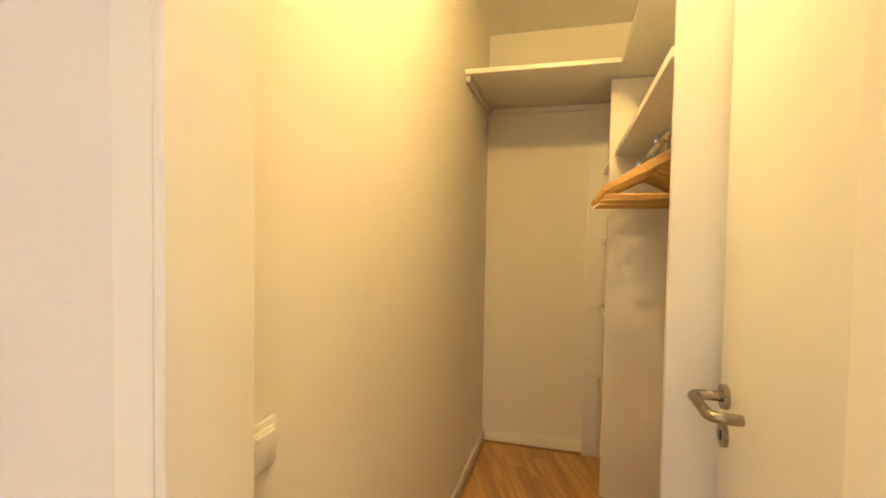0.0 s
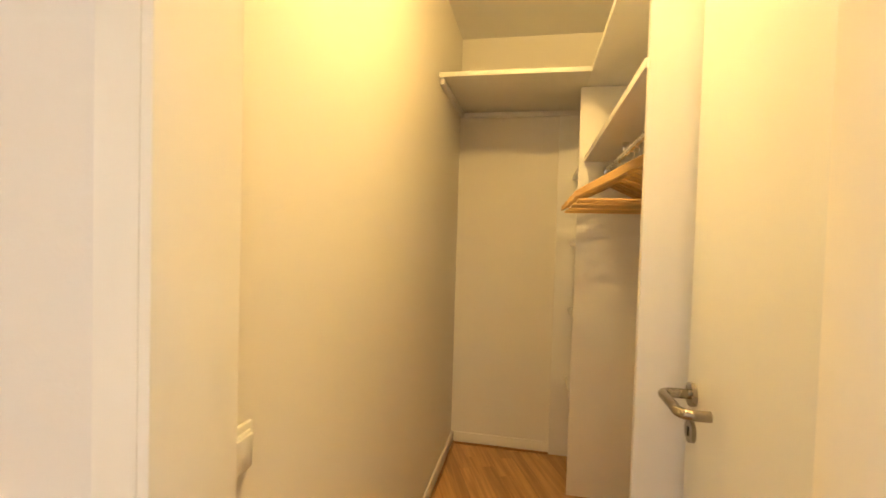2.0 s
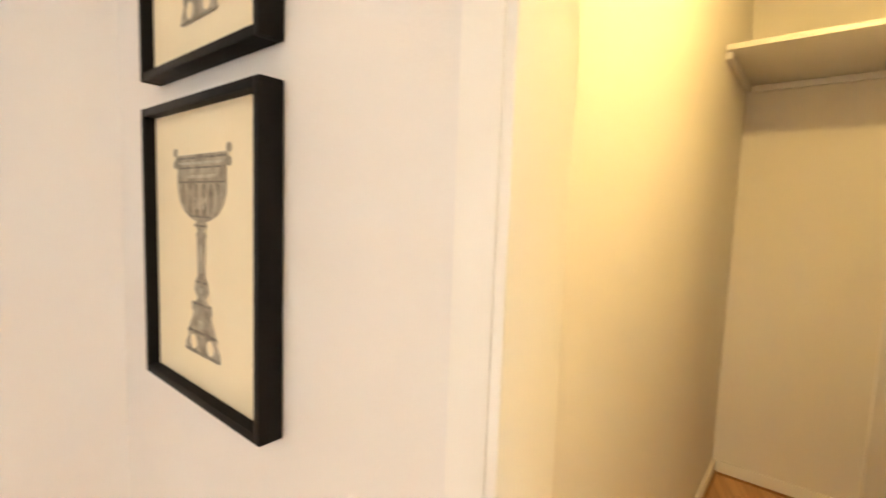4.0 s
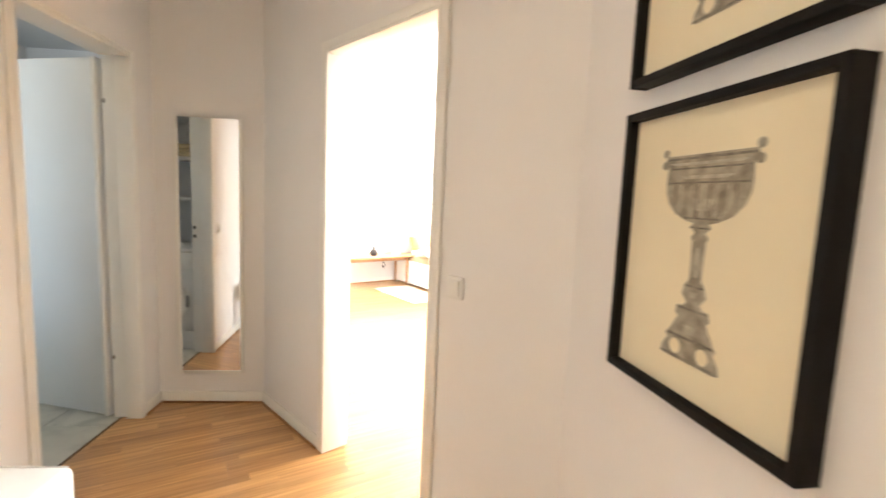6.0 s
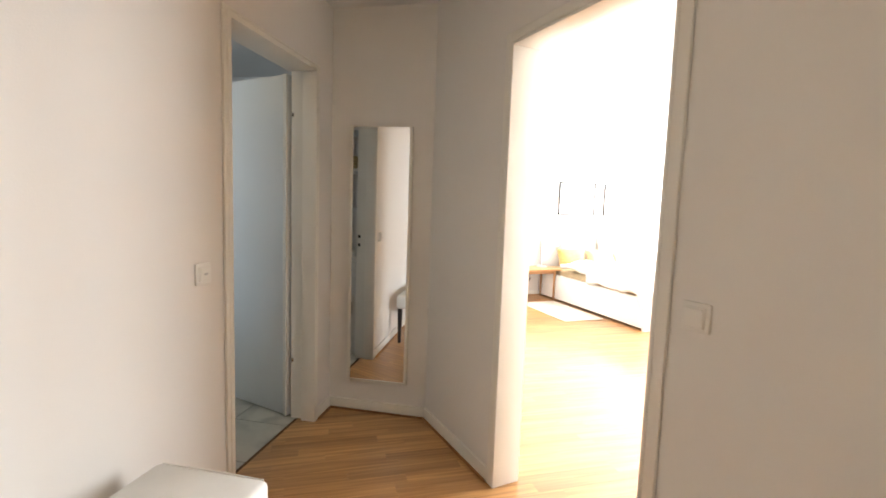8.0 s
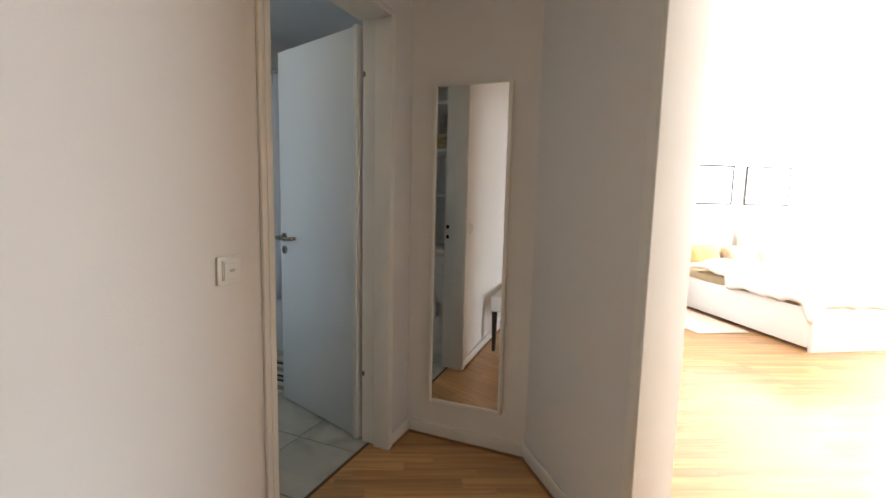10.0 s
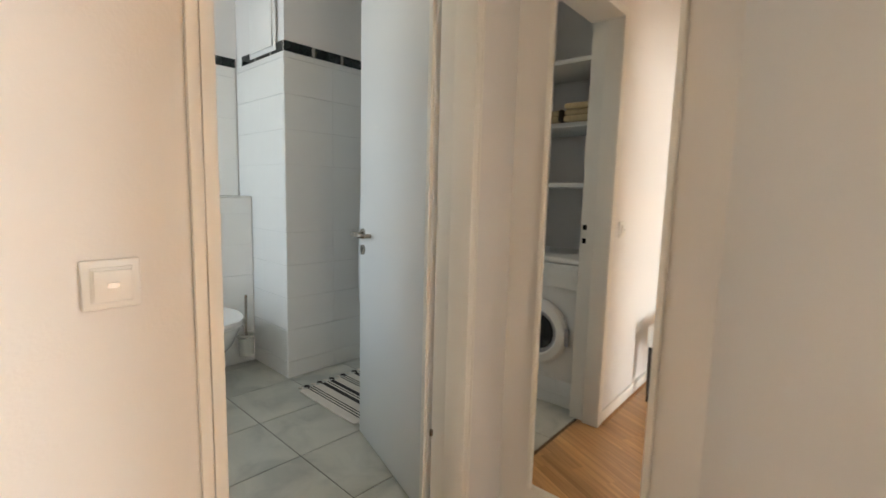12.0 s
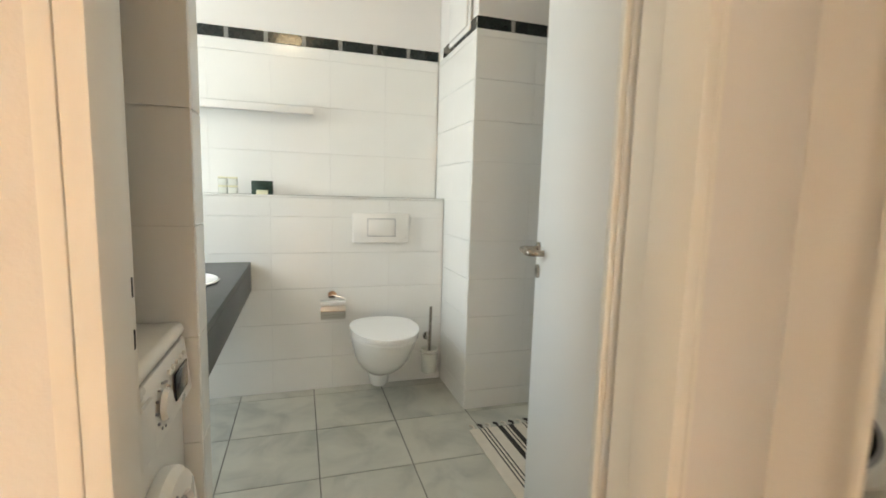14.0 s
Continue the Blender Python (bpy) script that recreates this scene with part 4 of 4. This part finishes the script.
part("body", bm_lathe([(0.035, 0), (0.055, 0.02), (0.06, 0.05), (0.045, 0.08), (0.022, 0.10), (0.02, 0.125), (0.027, 0.135), (0.02, 0.134)], 28), M_DARKWOOD, vs)
lp = thing("table_lamp", LIVE @ Matrix.Translation((-0.06, -0.2, 0.4555)), "small white metal desk lamp on the console table", "lamp")
part("base", bm_cyl((0, 0, 0), (0, 0, 0.015), 0.075, n=28), M_WHITE, lp)
part("arm", bm_tube([(0, 0, 0.012), (0.0, 0, 0.25), (0.04, -0.01, 0.33), (0.14, -0.03, 0.36)], 0.006, 10), M_WHITE, lp)
part("shade", bm_lathe([(0.03, 0.05), (0.035, 0.045), (0.065, -0.02), (0.06, -0.02), (0.02, 0.04)], 24, m=Matrix.Translation((0.17, -0.035, 0.34))), M_WHITE, lp)
# thin pale slab laid on the floor beside the bed
rg = thing("rug", LIVE @ Matrix.Translation((-0.31, -0.93, 0.001)), "thin pale cream rectangle on the floor beside the bed", "rug")
part("weave", bm_box(-0.27, 0.27, -0.62, 0.42, 0, 0.012, 0.005), M_RUGW, rg)

# living room windows
for y0, y1 in ((-5.3, -3.1), (-2.8, -0.6)):
    wdw = thing("window_1" if y0 < -4 else "window_2", LIVE, "tall white living room window", "window")
    wdw["kind"] = "structure"
    for a, b, c0, c1 in ((y0, y0 + 0.07, 0.25, 2.6), (y1 - 0.07, y1, 0.25, 2.6), (y0 + 0.07, y1 - 0.07, 0.25, 0.33), (y0 + 0.07, y1 - 0.07, 2.52, 2.6), ((y0 + y1) / 2 - 0.05, (y0 + y1) / 2 + 0.05, 0.33, 2.52)):
        part("window_frame", bm_box(3.51, 3.57, a, b, c0, c1, 0.004), M_WHITE, wdw)
wdw = thing("window_3", I4, "white bathroom window", "window")
wdw["kind"] = "structure"
for a, b, c0, c1 in ((XU, XU + 0.06, 1.0, 2.2), (-2.01, -1.95, 1.0, 2.2), (XU + 0.06, -2.01, 1.0, 1.06), (XU + 0.06, -2.01, 2.14, 2.2)):
    part("window_frame", bm_box(a, b, 0.53, 0.58, c0, c1, 0.003), M_WHITE, wdw)


# ---- pieces of floors and walls ----
def tile_wall(parent_name, m, x0, x1, z0, z1, tw, th, label, skip=None, x_start=None, z_start=None):
    """Glazed tiles with recessed joints on a grout bed; local x along the wall, minus y out of it."""
    bed_ = structure(parent_name, bm_box(x0, x1, -0.006, -0.001, z0, z1), M_GROUT, m, label)
    cache = {}
    xs = x0 if x_start is None else x_start
    zs = z0 if z_start is None else z_start
    g = 0.0012
    j = 0
    z = zs
    while z < z1 - 0.01:
        za, zb = max(z, z0), min(z + th, z1)
        x = xs
        while x < x1 - 0.01:
            xa, xb = max(x, x0), min(x + tw, x1)
            if xb - xa > 0.012 and zb - za > 0.012:
                key = (round(xb - xa, 3), round(zb - za, 3))
                if key not in cache:
                    cache[key] = mesh_of("tile", bm_box(0.0002, key[0] - 0.0002, -0.011, -0.0055, g, key[1] - g, 0.0005, 1), M_TILE)
                o = new("tile", cache[key])
                o.location = (xa, 0, za)
                o.parent = bed_
            x += tw
        z += th
    return bed_


def band_row(m, x0, x1, z0, z1, start, label):
    """Dark border tiles with slim grey inserts."""
    bed_ = structure("tile_border", bm_box(x0, x1, -0.006, -0.001, z0, z1), M_GROUT, m, label)
    x = start
    while x < x1:
        for wd, mtl in ((0.185, M_BAND), (0.020, M_BANDL)):
            xa, xb = max(x, x0), min(x + wd, x1)
            if xb - xa > 0.006:
                part("tile", bm_box(xa + 0.0008, xb - 0.0008, -0.0115, -0.0055, z0 + 0.001, z1 - 0.001, 0.001, 1), mtl, bed_)
            x += wd


TW = Matrix.Rotation(radians(90), 4, "Z")
WESTLOW = Matrix.Translation((XB, 0, 0)) @ TW
# ledge wall, local x = world y, outward = plus x
structure("wall_ledge", bm_box(XU, XB, 0.6, 3.216, 0, LZ), M_WALL, I4, "low wall that hides the cistern")
tile_wall("tiles_ledge_wall", WESTLOW, 0.6, 3.203, 0.0, LZ, 0.33, 0.205, "white glazed tiles of the ledge wall", z_start=LZ - 0.105 - 0.205 * 5, x_start=-0.1)
structure("ledge_top", bm_box(XU + 0.013, XB + 0.011, 0.6, 3.203, LZ + 0.001, LZ + 0.012, 0.002), M_TILE, I4, "white tiled ledge top")
WESTUP = Matrix.Translation((XU, 0, 0)) @ TW
tile_wall("tiles_west_wall", WESTUP, 0.6, 3.203, LZ + 0.013, 1.984, 0.33, 0.268, "white glazed tiles of the bathroom wall", x_start=-0.1, z_start=LZ + 0.013 - 0.02)
band_row(WESTUP, 0.6, 3.203, 1.985, 2.045, 0.56, "dark green border tiles")
PIL = Matrix.Translation((0, 3.219, 0))
tile_wall("tiles_pilaster_side", PIL, XU + 0.013, -2.889, 0.0, 1.984, 0.33, 0.205, "white glazed tiles of the boxed corner", z_start=-0.10)
band_row(PIL, XU + 0.013, -2.889, 1.985, 2.045, XU + 0.1, "dark green border tiles")
PILF = Matrix.Translation((-2.889, 0, 0)) @ TW
tile_wall("tiles_pilaster_front", PILF, 3.209, 4.5, 0.0, 1.984, 0.33, 0.205, "white glazed tiles of the boxed corner", z_start=-0.10)
band_row(PILF, 3.209, 4.5, 1.985, 2.045, 3.209, "dark green border tiles")
NI = Matrix.Translation((-1.858, 0, 0)) @ TW
tile_wall("tiles_niche", NI, 1.56, 2.13, 0.0, H, 0.33, 0.268, "white glazed tiles of the washing machine niche")
NE = Matrix.Translation((0, 2.12, 0)) @ Matrix.Rotation(radians(180), 4, "Z")
tile_wall("tiles_niche_end", NE, 1.858, 1.95, 0.0, H, 0.33, 0.268, "white glazed tiles on the partition end")

# bathroom floor tiles
fb = structure("floor_bath", bm_box(XU, BIN + 0.02, 0.6, 4.5, -0.0118, -0.003), M_FGROUT, I4, "grey joints under the marble tiles")
tile_mesh = {}
for i in range(-1, 6):
    for j in range(-2, 8):
        xa, xb = -3.655 + 0.4 * i, -3.255 + 0.4 * i
        ya, yb = 1.65 + 0.392 * (j - 1), 1.65 + 0.392 * j
        xa, xb, ya, yb = max(xa, XB), min(xb, BIN + 0.02), max(ya, 0.6), min(yb, 4.5)
        if xb - xa < 0.02 or yb - ya < 0.02:
            continue
        key = (round(xb - xa, 3), round(yb - ya, 3))
        if key not in tile_mesh:
            tile_mesh[key] = mesh_of("tile", bm_box(0.0025, key[0] - 0.0025, 0.0025, key[1] - 0.0025, -0.004, 0.0, 0.001, 1), M_MARBLE)
        o = new("tile", tile_mesh[key])
        o.location = (xa, ya, 0)
        o.parent = fb
thr = structure("threshold", bm_box(BIN + 0.0205, BIN + 0.035, 2.205, 2.91, -0.01, 0.003, 0.002), M_GAP, I4, "dark threshold joint between tiles and parquet")

# wooden strip floor: strips run along the living room's long side
fw = structure("floor_parquet", bm_box(-4.1, 6.0, -1.9, 9.9, -0.0119, -0.0115), M_GAP, I4, "brown strip parquet in hall, closet and living room")
ST = Matrix.Rotation(radians(26), 4, "Z")
STI = ST.inverted()
SW, SL = 0.066, 0.56
strip = mesh_of("plank", bm_box(0.0002, SL - 0.0002, 0.0002, SW - 0.0002, -0.011, 0.0, 0.0), M_PARQ)
rng = random.Random(4)
near, rest = 0, []


def on_floor(p):
    if p.x < BIN + 0.03 and p.y < 4.8:
        return False
    return True


def clipped(ring, limit=BIN + 0.036):
    """The part of a strip on the hall side of the bathroom threshold."""
    out = []
    for p, q in zip(ring, ring[1:] + ring[:1]):
        if p.x >= limit:
            out.append(p)
        if (p.x - limit) * (q.x - limit) < 0:
            out.append(p.lerp(q, (limit - p.x) / (q.x - p.x)))
    return out


for j in range(-70, 160):
    off = rng.random() * SL
    for i in range(-8, 20):
        a = Vector((i * SL + off, j * SW, 0))
        c = ST @ (a + Vector((SL / 2, SW / 2, 0)))
        if not (-1.6 < c.x < 5.8 and -1.8 < c.y < 9.6):
            continue
        ends = [ST @ (a + Vector((x, y, 0))) for x, y in ((0, 0), (SL, 0), (SL, SW), (0, SW))]
        if any(not on_floor(e) for e in ends):
            if c.y < 4.6:
                rest.append(clipped(ends))
            continue
        if -1.3 < c.x < 0.6 and 1.6 < c.y < 3.3 and near < 300:
            o = new("plank", strip)
            o.matrix_basis = ST @ Matrix.Translation(a)
            o.parent = fw
            near += 1
        else:
            rest.append([ST @ (a + Vector((x, y, 0))) for x, y in ((0.0002, 0.0002), (SL - 0.0002, 0.0002), (SL - 0.0002, SW - 0.0002), (0.0002, SW - 0.0002))])
verts, faces = [], []
for ring in rest:
    if len(ring) < 3:
        continue
    k, n = len(verts), len(ring)
    local = [STI @ p for p in ring]
    verts += [(p.x, p.y, -0.011) for p in local] + [(p.x, p.y, 0.0) for p in local]
    faces.append(tuple(range(k + n, k + 2 * n)))
    faces += [(k + i, k + (i + 1) % n, k + n + (i + 1) % n, k + n + i) for i in range(n)]
me = bpy.data.meshes.new("plank_field")
me.from_pydata(verts, [], faces)
me.materials.append(M_PARQ_FIELD)
field = new("plank_field", me)
field.matrix_basis = ST
field.parent = fw
field["kind"] = "stuff"
